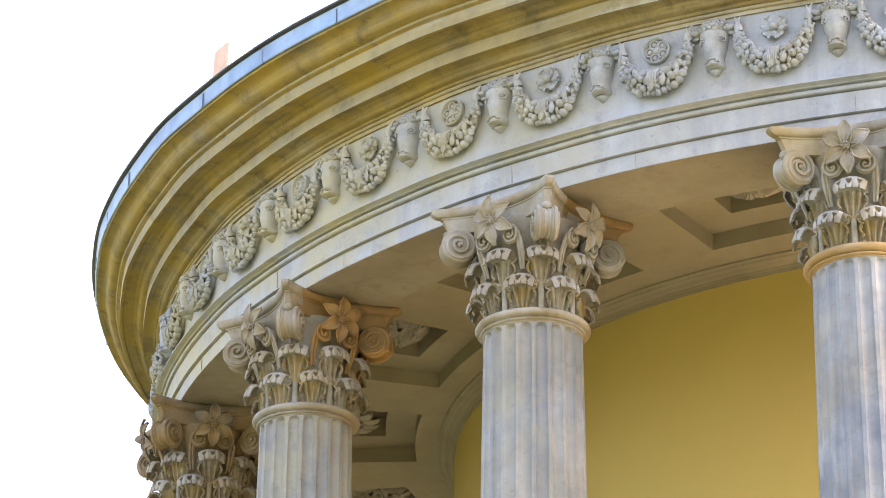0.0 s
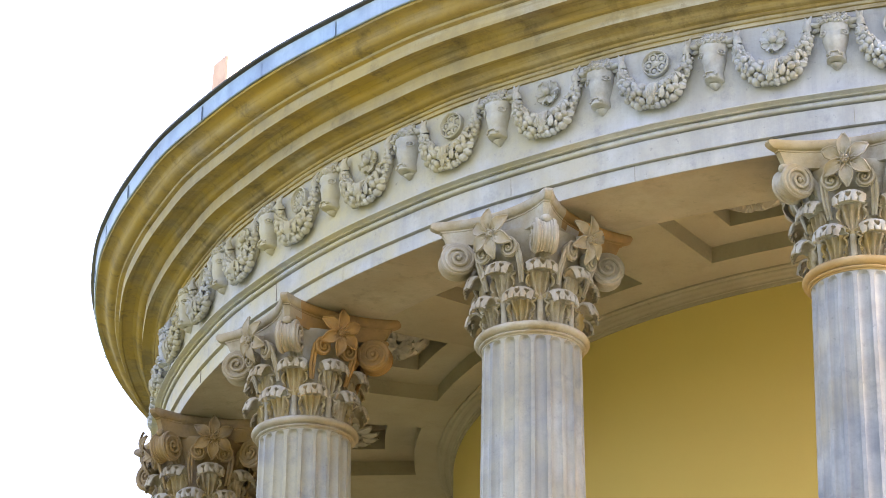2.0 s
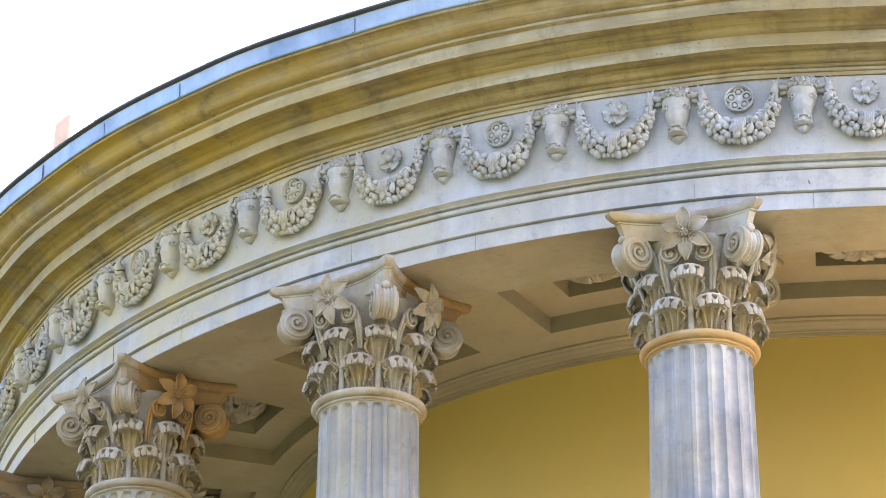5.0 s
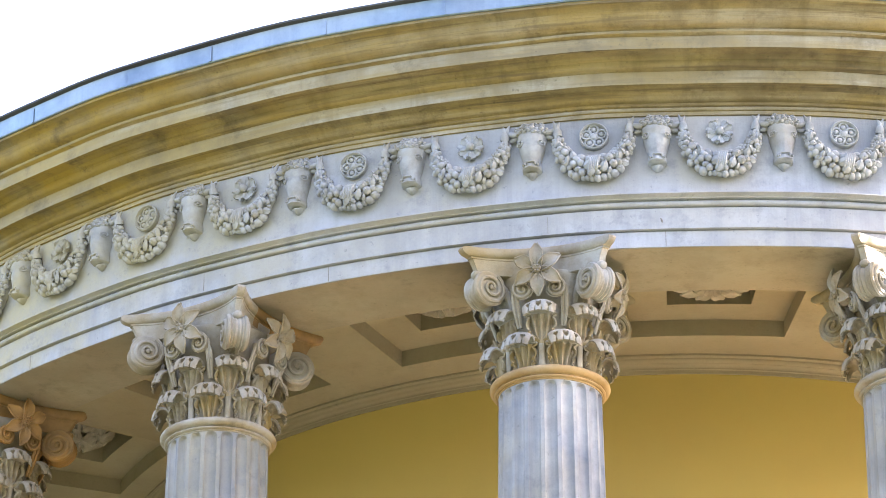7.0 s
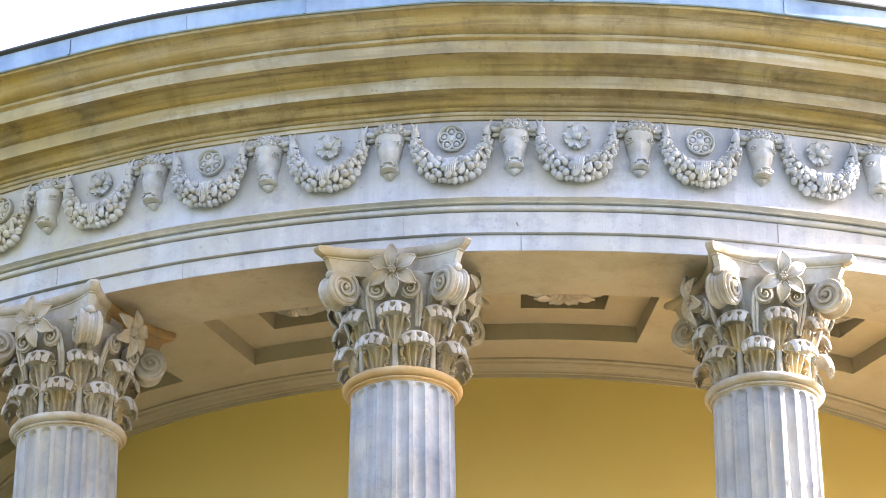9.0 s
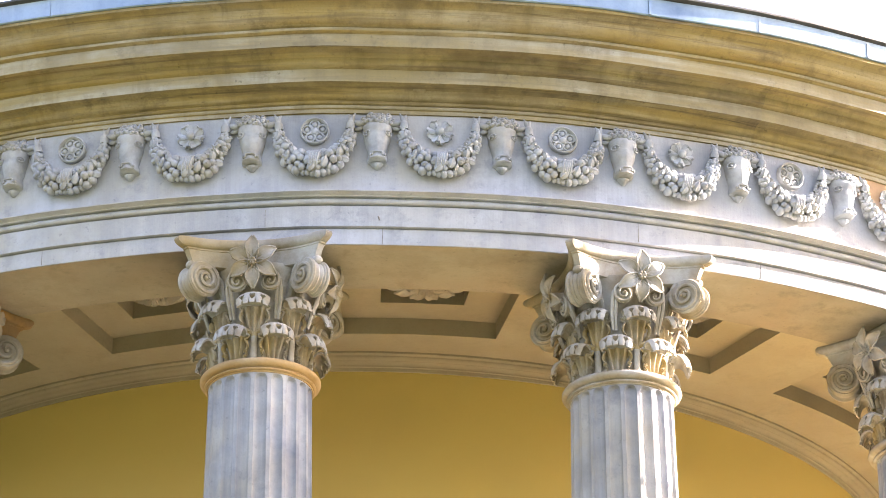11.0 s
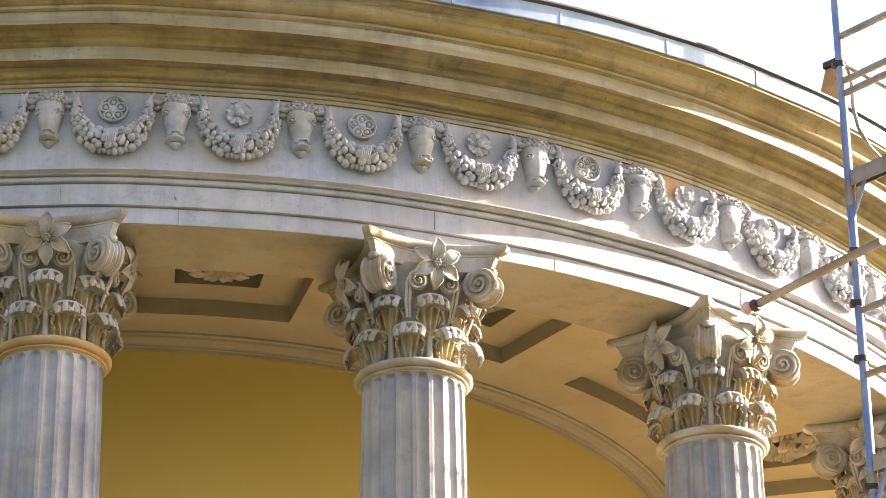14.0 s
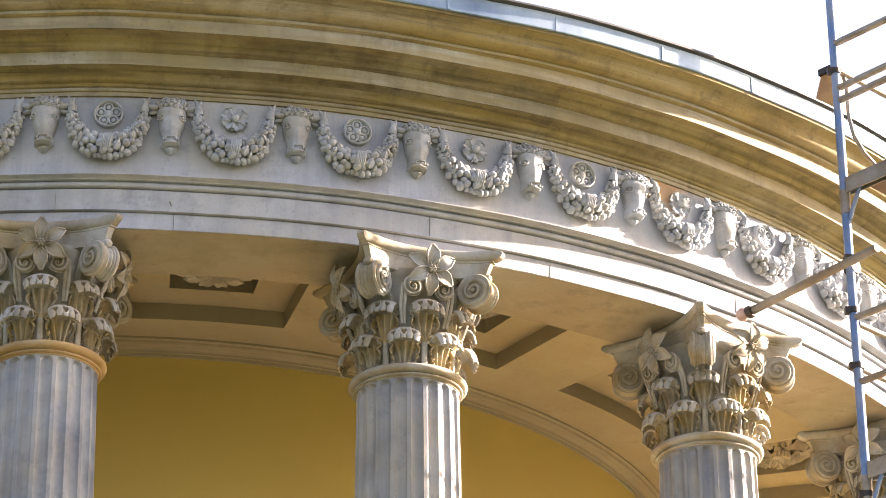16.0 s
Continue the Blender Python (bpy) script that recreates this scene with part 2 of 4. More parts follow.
def blob(bm, at, size, turn=(0, 0, 0), rings=6, sides=8):
    """An egg-shaped lump."""
    m = Matrix.LocRotScale(Vector(at), Euler(turn), Vector(size))
    rows = []
    for i in range(1, rings):
        a = math.pi * i / rings
        rows.append([m @ Vector((math.sin(a) * math.cos(2 * math.pi * k / sides), math.sin(a) * math.sin(2 * math.pi * k / sides), math.cos(a))) for k in range(sides)])
    vs = grid(bm, rows, close_v=True)
    top, bottom = bm.verts.new(m @ Vector((0, 0, 1))), bm.verts.new(m @ Vector((0, 0, -1)))
    for k in range(sides):
        bm.faces.new((top, vs[0][k], vs[0][(k + 1) % sides]))
        bm.faces.new((bottom, vs[-1][(k + 1) % sides], vs[-1][k]))
    return bm


def box(bm, lo, hi, m=None):
    vs = [bm.verts.new((m or Matrix()) @ Vector((x, y, z))) for x in (lo[0], hi[0]) for y in (lo[1], hi[1]) for z in (lo[2], hi[2])]
    for f in ((0, 1, 3, 2), (4, 6, 7, 5), (0, 4, 5, 1), (2, 3, 7, 6), (0, 2, 6, 4), (1, 5, 7, 3)):
        bm.faces.new([vs[i] for i in f])
    return bm


def sheet(bm, rows, thick, holes=()):
    """A curved leaf with thickness: the grid of points, offset along its own normals, closed at its edges."""
    nu, nv = len(rows), len(rows[0])
    back = []
    for i in range(nu):
        line = []
        for j in range(nv):
            du = rows[min(i + 1, nu - 1)][j] - rows[max(i - 1, 0)][j]
            dv = rows[i][min(j + 1, nv - 1)] - rows[i][max(j - 1, 0)]
            nrm = du.cross(dv)
            line.append(rows[i][j] - (nrm.normalized() * thick if nrm.length > 1e-12 else Vector()))
        back.append(line)
    a, b = grid(bm, rows, holes=holes), grid(bm, back, holes=holes)
    def wall(p, q):
        bm.faces.new((a[p[0]][p[1]], a[q[0]][q[1]], b[q[0]][q[1]], b[p[0]][p[1]]))
    for i in range(nu - 1):
        wall((i, 0), (i + 1, 0)), wall((i, nv - 1), (i + 1, nv - 1))
    for j in range(nv - 1):
        wall((0, j), (0, j + 1)), wall((nu - 1, j), (nu - 1, j + 1))
    for i, j in holes:
        for p, q, other in (((i, j), (i + 1, j), (i, j - 1)), ((i, j + 1), (i + 1, j + 1), (i, j + 1)), ((i, j), (i, j + 1), (i - 1, j)), ((i + 1, j), (i + 1, j + 1), (i + 1, j))):
            if other not in holes:
                wall(p, q)
    return bm


# ---- ground and podium ----
bm = bmesh.new()
rows = [[ring_point(r, a, 0.0) for a in range(0, 360, 6)] for r in (0.01, 14, 40, 120, 500, 3000)]
grid(bm, rows, close_v=True)
tagged(part("ground", bm, LAWN), "green lawn around the rotunda", "lawn", kind="structure")
bm = bmesh.new()
lathe(bm, [(6.4, -0.05), (10.5, -0.05), (10.5, 0.02), (6.4, 0.02)], 120)
tagged(part("pavement", bm, PATH_GRAVEL), "pale gravel path round the podium", "path", kind="structure")
bm = bmesh.new()
lathe(bm, [(3.0, -0.1), (7.3, -0.1), (7.3, 0.38), (7.0, 0.38), (7.0, 0.76), (6.7, 0.76), (6.7, 1.14), (6.4, 1.14), (6.4, 1.52), (6.1, 1.52), (6.1, 1.90), (3.0, 1.90)], 180)
podium = tagged(part("floor", bm, BOUNCE_FLOOR), "stepped stone podium, its unseen top coloured to bounce warm light", "podium", kind="structure")
podium.data.materials.append(STEP_STONE)
# the unseen steps are darker, so that less light bounces up in front
for face in podium.data.polygons:
    if face.center.xy.length > 6.05:
        face.material_index = 1

# ---- round wall, ceiling, roof ----
CEIL = EYE + 7.165
WALL_X = -0.088               # the inner wall stands a little off the columns' axis
bm = bmesh.new()
lathe(bm, [(3.2, 1.85), (3.54, 1.85), (3.54, CEIL - 0.01), (3.2, CEIL - 0.01)], 240)
tagged(part("wall_round", bm, WALL_PLASTER, m=Matrix.Translation((WALL_X, 0, 0))), "smooth ochre-yellow plastered round wall", "wall", kind="structure")
bm = bmesh.new()
lathe(bm, [(3.50, CEIL - 0.078), (3.552, CEIL - 0.078), (3.556, CEIL - 0.060), (3.562, CEIL - 0.057)] + arc((3.584, CEIL - 0.056), (0.020, 0.018), 180, 90, 5)
      + [(3.594, CEIL - 0.036), (3.594, CEIL - 0.040), (3.606, CEIL - 0.040)] + arc((3.608, CEIL - 0.018), (0.026, 0.020), -90, 0, 6)
      + [(3.640, CEIL - 0.014), (3.655, CEIL - 0.012), (3.655, CEIL + 0.006), (3.50, CEIL + 0.006)], 240)
tagged(part("trim", bm, CEILING_PLASTER, angle=25, m=Matrix.Translation((WALL_X, 0, 0))), "beige plaster moulding where wall meets ceiling", "moulding", kind="structure")

# the coffers' middles round the ring, in degrees
COFFERS = [3.84 + 20 * k for k in range(-9, 9)]
OUT_HALF, IN_HALF = 6.45, 3.3
RADII = [3.40, 3.89, 4.09, 4.65, 4.85, 5.07]
LEVELS = (0.0, 0.10, 0.24)


def coffer_depth(a, r):
    for c in COFFERS:
        d = abs((a - c + 180) % 360 - 180)
        if d < IN_HALF and RADII[2] < r < RADII[3]:
            return 2
        if d < OUT_HALF and RADII[1] < r < RADII[4]:
            return 1
    return 0


cuts = set()
for c in COFFERS:
    for half in (OUT_HALF, IN_HALF):
        for s in (-1, 1):
            cuts.add(round((c + s * half) % 360, 4))
cuts = sorted(cuts)
angles = []
for a, b in zip(cuts, cuts[1:] + [cuts[0] + 360]):
    k = max(1, round((b - a) / 1.3))
    angles += [a + (b - a) * i / k for i in range(k)]
bm = bmesh.new()
cells = {}
for i, a in enumerate(angles):
    b = angles[i + 1] if i + 1 < len(angles) else angles[0] + 360
    for j in range(5):
        d = coffer_depth(((a + b) / 2 + 180) % 360 - 180, (RADII[j] + RADII[j + 1]) / 2)
        cells[i, j] = (a, b, RADII[j], RADII[j + 1], d)
for (i, j), (a, b, r0, r1, d) in cells.items():
    z = CEIL + LEVELS[d]
    bm.faces.new([bm.verts.new(ring_point(r, g, z)) for r, g in ((r0, a), (r1, a), (r1, b), (r0, b))])
    for other, p, q in (((i, j + 1), (r1, a), (r1, b)), (((i + 1) % len(angles), j), (r0, b), (r1, b))):
        if other in cells and cells[other][4] != d:
            z2 = CEIL + LEVELS[cells[other][4]]
            bm.faces.new([bm.verts.new(ring_point(r, g, zz)) for (r, g), zz in ((p, z), (q, z), (q, z2), (p, z2))])
bmesh.ops.remove_doubles(bm, verts=bm.verts, dist=0.0005)
top = [[ring_point(r, a, CEIL + 0.30) for r in (3.4, 5.07)] for a in range(0, 360, 4)]
grid(bm, top, close_u=True)
tagged(part("ceiling", bm, CEILING_PLASTER, angle=20), "beige plaster ceiling ring with stepped square coffers", "ceiling", kind="structure")

# ---- entablature ----
ARCH = EYE + 6.89
bm = bmesh.new()
lathe(bm, [(5.048, ARCH + 0.0), (5.555, ARCH), (5.557, ARCH + 0.086), (5.546, ARCH + 0.088), (5.546, ARCH + 0.093), (5.575, ARCH + 0.095), (5.578, ARCH + 0.209), (5.563, ARCH + 0.211), (5.563, ARCH + 0.216), (5.584, ARCH + 0.218)]
      + arc((5.586, ARCH + 0.231), (0.012, 0.013), -70, 70, 5) + [(5.580, ARCH + 0.246), (5.580, ARCH + 0.251), (5.604, ARCH + 0.253)]
      + arc((5.632, ARCH + 0.253), (0.028, 0.010), 180, 100, 5) + [(5.630, ARCH + 0.264), (5.640, ARCH + 0.266), (5.640, ARCH + 0.272), (5.57, ARCH + 0.284), (5.048, ARCH + 0.36)], 540, wobble=0.004)
architrave = tagged(part("architrave", bm, FRIEZE_STONE, angle=25), "pale stone ring beam with two stepped bands", "architrave", kind="structure")
bm = bmesh.new()
lathe(bm, [(5.044, ARCH - 0.003), (5.552, ARCH - 0.003), (5.552, ARCH - 0.0005), (5.30, ARCH + 0.02), (5.044, ARCH + 0.02)], 360)
tagged(part("trim", bm, SOFFIT_PLASTER), "beige plastered underside of the ring beam", "soffit", kind="structure")
for a, z0, z1 in [(-6.16 + 20 * k + 6.6 + (k * 7 % 5) * 0.5, 0.004, 0.088) for k in range(-5, 6)] + [(-6.16 + 20 * k + 0.4, 0.100, 0.208) for k in range(-5, 6)]:
    bm = bmesh.new()
    box(bm, (-0.0012, -0.0008, z0), (0.0012, 0.010, z1))
    part("joint", bm, MORTAR, architrave, m=ring_pose(5.5575 if z0 < 0.05 else 5.5775, a, ARCH))
bm = bmesh.new()
tube(bm, [(0.004, 0, 0.128), (0.0, -0.0015, 0.140), (-0.004, 0, 0.152)], [0.003, 0.0055, 0.003], 7)
part("plugged_hole", bm, MORTAR, architrave, "dark plugged fixing hole", m=ring_pose(5.5775, 0.25, ARCH))
bm = bmesh.new()
lathe(bm, [(5.1, ARCH + 0.29), (5.572, ARCH + 0.29), (5.572, EYE + 7.66), (5.1, EYE + 7.66)], 540, wobble=0.004)
frieze = tagged(part("frieze", bm, FRIEZE_STONE), "pale stone frieze carved with ox heads and garlands", "frieze", kind="structure")
bm = bmesh.new()
Z = EYE
lathe(bm, [(5.10, Z + 7.640), (5.584, Z + 7.640), (5.586, Z + 7.660)] + arc((5.590, Z + 7.672), (0.010, 0.011), -60, 90, 4)
      + [(5.588, Z + 7.684), (5.600, Z + 7.690), (5.602, Z + 7.704), (5.612, Z + 7.706)]
      + arc((5.612, Z + 7.734), (0.034, 0.028), -90, 0, 4) + arc((5.684, Z + 7.727), (0.036, 0.020), 180, 90, 4)
      + [(5.694, Z + 7.748), (5.731, Z + 7.746), (5.733, Z + 7.818), (5.741, Z + 7.820)]
      + arc((5.741, Z + 7.862), (0.036, 0.040), -90, 0, 5) + [(5.784, Z + 7.866), (5.800, Z + 7.878), (5.868, Z + 7.878), (5.872, Z + 7.866), (5.890, Z + 7.866), (5.893, Z + 7.936), (5.906, Z + 7.940)]
      + arc((5.908, Z + 7.952), (0.014, 0.011), -90, 60, 4) + [(5.920, Z + 7.965), (5.928, Z + 7.967)]
      + arc((5.930, Z + 8.008), (0.052, 0.041), -90, 0, 5) + arc((6.040, Z + 8.010), (0.056, 0.040), 180, 90, 5)
      + [(6.052, Z + 8.051), (6.055, Z + 8.070), (5.10, Z + 8.070)], 540, wobble=0.008)
cornice = tagged(part("cornice", bm, CORNICE_STONE, angle=28), "ochre-stained weathered stone cornice with curved mouldings", "cornice", kind="structure")

# tall upright faces are paler; the undersides ochre, the mouldings between olive and brown
cornice.data.materials.append(PALE_CORNICE_STONE)
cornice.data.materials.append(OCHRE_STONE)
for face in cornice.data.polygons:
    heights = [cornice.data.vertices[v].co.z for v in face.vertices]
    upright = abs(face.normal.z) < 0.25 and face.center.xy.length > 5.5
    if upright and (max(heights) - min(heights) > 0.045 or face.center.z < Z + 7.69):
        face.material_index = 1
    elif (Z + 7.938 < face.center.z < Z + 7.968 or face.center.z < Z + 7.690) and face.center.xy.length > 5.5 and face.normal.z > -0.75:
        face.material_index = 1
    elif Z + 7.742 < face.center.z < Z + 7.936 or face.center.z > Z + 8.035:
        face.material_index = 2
bm = bmesh.new()
lathe(bm, [(5.95, Z + 8.066), (6.062, Z + 8.066), (6.066, Z + 8.072), (6.066, Z + 8.150), (6.072, Z + 8.166), (5.95, Z + 8.166)], 360, wobble=0.009)
flashing = tagged(part("roof_flashing", bm, ZINC, angle=25), "bluish zinc flashing strip along the roof edge", "flashing", kind="structure")
for i in range(60):
    a = i * 6.0 + 1.7 + random.uniform(-0.5, 0.5)
    bm = bmesh.new()
    box(bm, (-0.007, -0.0035, 0), (0.007, 0.006, 0.086))
    part("seam", bm, ZINC, flashing, m=ring_pose(6.0665, a, Z + 8.068))
bm = bmesh.new()
lathe(bm, [(5.90, Z + 8.164), (6.074, Z + 8.167), (6.092, Z + 8.176), (6.093, Z + 8.186), (5.90, Z + 8.196), (3.0, Z + 8.62), (0.02, Z + 8.9), (0.02, Z + 8.5), (3.0, Z + 8.3)], 240, wobble=0.006)
tagged(part("roof", bm, DARK_EDGE), "dark low conical roof with a thin edge", "roof", kind="structure")

# ---- columns ----
FLOOR, COLUMN_RING = 1.90, 5.335
COLUMN_ANGLES = [-6.16 + 20 * k for k in range(-8, 10)]


def shaft_mesh():
    """Twenty shallow flutes between narrow flat ridges, each closed by a round arch under the neck."""
    bm, rows = bmesh.new(), []
    top = 5.862
    heights = [0.30, 0.34, 0.36, 1.2, 2.2, 3.2, 4.2, 5.0, 5.5] + [top - 0.050 + 0.005 * i for i in range(11)] + [top + 0.012, top + 0.020]
    for h in heights:
        k = (h - 0.3) / (top - 0.3)
        r = 0.312 - 0.048 * k ** 1.6
        row = []
        for f in range(20):
            for u in (0.0, 0.23, 0.25, 0.31, 0.40, 0.51, 0.62, 0.73, 0.83, 0.92, 0.98):
                w = (u - 0.615) / 0.37
                cut = math.sqrt(max(0.0, 1 - w * w)) if u > 0.24 else 0.0
                arch = top - 0.034 * (1 - math.sqrt(max(0.0, 1 - w * w)))
                closed = 0.0 if h > arch or h < 0.35 else min(1.0, (arch - h) / 0.010) ** 0.5
                row.append(ring_point(r - 0.021 * cut * closed, 18.0 * (f + u - 0.115), h))
        rows.append(row)
    grid(bm, rows, close_v=True)
    return finish("shaft", bm, COLUMN_STONE, 38)


def base_mesh():
    bm = bmesh.new()
    lathe(bm, [(0.05, 0.10)] + arc((0.36, 0.15), (0.06, 0.05), -90, 90, 8) + [(0.345, 0.205)] + arc((0.375, 0.228), (0.034, 0.022), 180, 90, 4) + arc((0.335, 0.276), (0.035, 0.026), -90, 90, 6) + [(0.05, 0.302)], 48)
    box(bm, (-0.43, -0.43, 0.0), (0.43, 0.43, 0.10))
    return finish("base", bm, COLUMN_STONE, 40)


def astragal_mesh():
    bm = bmesh.new()
    lathe(bm, [(0.10, 5.866), (0.268, 5.866), (0.270, 5.874)] + arc((0.272, 5.881), (0.013, 0.008), -80, 80, 5) + [(0.281, 5.890)] + arc((0.278, 5.914), (0.030, 0.022), -85, 90, 9) + [(0.10, 5.938)], 84)
    return finish("astragal", bm, CAPITAL_STONE, 40)


def bell_mesh():
    bm = bmesh.new()
    lathe(bm, [(0.05, 5.93), (0.238, 5.93), (0.240, 6.05), (0.243, 6.18), (0.252, 6.28), (0.268, 6.36), (0.292, 6.42), (0.306, 6.44), (0.306, 6.462), (0.05, 6.462)], 48)
    return finish("bell", bm, CAPITAL_STONE, 40)


def abacus_mesh():
    def outline(inset):
        pts = []
        for side in range(4):
            a = math.pi / 2 * side
            for i in range(13):
                u = -1 + i / 6
                x, y = 0.372 * u, -(0.305 + 0.095 * abs(u) ** 2.2)
                k = 1 - inset / 0.40
                pts.append(Vector(((x * math.cos(a) - y * math.sin(a)) * k, (x * math.sin(a) + y * math.cos(a)) * k, 0)))
        return pts
    bm, rows = bmesh.new(), []
    for h, inset in ((6.448, 0.074), (6.450, 0.068), (6.490, 0.056), (6.526, 0.043), (6.528, 0.036), (6.537, 0.035), (6.538, 0.024), (6.545, 0.009), (6.555, -0.001), (6.567, -0.005), (6.579, -0.002), (6.586, 0.006), (6.588, 0.014)):
        rows.append([p + Vector((0, 0, h)) for p in outline(inset)])
    vs = grid(bm, rows, close_v=True)
    bm.faces.new(vs[0][::-1])
    bm.faces.new(vs[-1])
    return finish("abacus", bm, CAPITAL_STONE, 32)


def acanthus_mesh(height, width, stem=0.0):
    """One leaf, its foot at the origin, leaning out along -y: toothed sides, ribs that fan out, and a domed head with a notched rim and three heart-shaped piercings."""
    body, head, nv = 30, 34, 49
    neck = height - 0.050
    rows = []
    def smooth(v, lo, hi):
        v = min(1.0, max(0.0, (v - lo) / (hi - lo)))
        return v * v * (3 - 2 * v)
    for i in range(body + head):
        row = []
        for j in range(nv):
            u = -1 + 2 * j / (nv - 1)
            if i < body:
                k = i / body
                open_ = smooth(k, stem, stem + 0.16) if stem else 1.0
                g = (k - stem) / (1 - stem) if k > stem else 0.0
                tooth = 1 - 0.26 * abs(math.sin(math.pi * (g * 3.0 + 0.15))) ** 2.5 * smooth(abs(u), 0.62, 1.0)
                half = width / 2 * (0.20 + (0.62 + 0.10 * g) * open_) * tooth
                out = 0.012 + 0.024 * k * k
                fan = u / (0.42 + 0.40 * g)
                leafy = 0.009 * math.cos(3.0 * math.pi * fan) * (1 - smooth(abs(fan), 0.9, 1.1)) - 0.024 * math.exp(-((abs(fan) - 1.12) / 0.22) ** 2) + 0.017 * smooth(abs(u), 0.66, 0.86)
                leafy += 0.006 * math.sin(math.pi * (g * 6.0 + 0.3)) * smooth(abs(u), 0.6, 0.9)
                out += leafy * open_ + 0.014 * math.sqrt(max(0.0, 1 - u * u)) * (1 - open_)
                z = neck * k + 0.010 * math.sin(math.pi * g * 3.0) * smooth(abs(u), 0.6, 1.0) * open_
            else:
                t = (i - body) / (head - 1)
                saw = abs((u * 2.5 + 0.5) % 1.0 - 0.5) * 2
                notch = max(0.0, 1 - (1 - saw) / 0.42)
                tips = 0.5 - 0.5 * math.cos(10 * math.pi * u)
                edge = max(0.0, (t - 0.84) / 0.16)
                a = radians(180 - 176 * min(1.0, t / 0.86))
                round_ = math.sqrt(max(0.0, 1 - (0.86 * u) ** 2))
                reach = 0.034 + 0.010 * round_
                out = 0.034 + 0.036 + reach * math.cos(a) * (0.72 + 0.28 * round_) + 0.003 * edge
                z = neck - 0.012 + (0.022 + 0.034 * round_) * math.sin(a) - (0.012 + 0.020 * abs(u)) * (1 - round_) * t - 0.006 * u * u * t - edge * (0.024 * (1 - notch) - 0.004)
                half = width / 2 * (0.76 + 0.14 * math.sin(min(t * 1.8, 1) * math.pi / 2))
                ripple = math.cos(5 * math.pi * u)
                out += 0.0035 * ripple * t
                if t < 0.15:
                    z += 0.012 * (1 - t / 0.15)
            x = u * half
            row.append(Vector((x, -(out - x * x / 0.62), z)))
        rows.append(row)
    holes = set()
    for c in (9, 24, 39):
        for r, cols in ((0, (-3, -2, 1, 2)), (1, (-4, -3, -2, -1, 0, 1, 2, 3)), (2, (-4, -3, -2, -1, 0, 1, 2, 3)), (3, (-3, -2, -1, 0, 1, 2)), (4, (-2, -1, 0, 1)), (5, (-1, 0))):
            holes |= {(body + 22 + r, c + k) for k in cols}
    for i in range(int(body * stem) + 2, body - 2):
        g = (i / body - stem) / (1 - stem)
        if 0.10 < g < 0.30 or 0.42 < g < 0.86:
            for s in (-1, 1):
                c = round((1 + s * 1.10 * (0.42 + 0.40 * g)) * (nv - 1) / 2)
                holes |= {(i, c - 1), (i, c), (i, c + s)}
    bm = bmesh.new()
    sheet(bm, rows, -0.010, holes)
    me = finish("acanthus_leaf", bm, CAPITAL_STONE, 40)
    me.materials.append(STAINED_STONE)        # rain keeps the heads pale, the sheltered body has gone ochre
    for face in me.polygons:
        if neck * stem < face.center.z < neck - 0.004 and face.center.y > -0.060:
            face.material_index = 1
    return me


def spiral(bm, radius, turns, bar, at, axis_x, start=90.0, hand=1):
    """A coiled bar; axis_x: the coil's axis lies along x (else along y)."""
    path, n = [], int(turns * 16)
    for i in range(n + 1):
        k = i / n
        a, r = radians(start + hand * 360 * turns * k), radius * (1 - 0.86 * k)
        c, s = r * math.cos(a), r * math.sin(a)
        lift = 0.35 * bar * k * 4
        path.append(Vector(at) + (Vector((lift * (1 if at[0] > 0 else -1), c, s)) if axis_x else Vector((c, -lift, s))))
    return tube(bm, path, [bar * (1 - 0.45 * i / n) for i in range(n + 1)], 7)


def volute_mesh():
    """A corner scroll: its coil seen on both cheeks, a ribbed waist, and the stalk that rises to it from the bell."""
    bm, rows, R = bmesh.new(), [], 0.096
    for x, k in ((-0.056, 0.10), (-0.056, 0.93), (-0.046, 1.0), (-0.038, 0.98), (-0.034, 0.90), (-0.026, 0.93), (-0.020, 0.84), (-0.012, 0.88), (0, 0.80), (0.012, 0.88), (0.020, 0.84), (0.026, 0.93), (0.034, 0.90), (0.038, 0.98), (0.046, 1.0), (0.056, 0.93), (0.056, 0.10)):
        rows.append([Vector((x, R * k * math.cos(2 * math.pi * i / 28), R * k * math.sin(2 * math.pi * i / 28))) for i in range(28)])
    vs = grid(bm, rows, close_v=True)
    bm.faces.new(vs[0][::-1])
    bm.faces.new(vs[-1])
    for s in (-1, 1):
        spiral(bm, 0.088, 2.2, 0.0125, (0.053 * s, 0, 0), True, 60, -1)
        blob(bm, (0.060 * s, 0, 0), (0.016, 0.015, 0.015), rings=5, sides=8)
    for x in (-0.030, 0.0, 0.030):
        tube(bm, [(x, 0.01, 0.066), (x, 0.06, 0.058), (x * 0.9, 0.11, 0.02), (x * 0.8, 0.145, -0.06), (x * 0.7, 0.165, -0.16), (x * 0.6, 0.170, -0.24)], [0.018, 0.020, 0.022, 0.022, 0.018, 0.014], 8)
    blob(bm, (0, -0.050, 0.078), (0.030, 0.030, 0.024))
    return finish("corner_volute", bm, CAPITAL_STONE, 40)


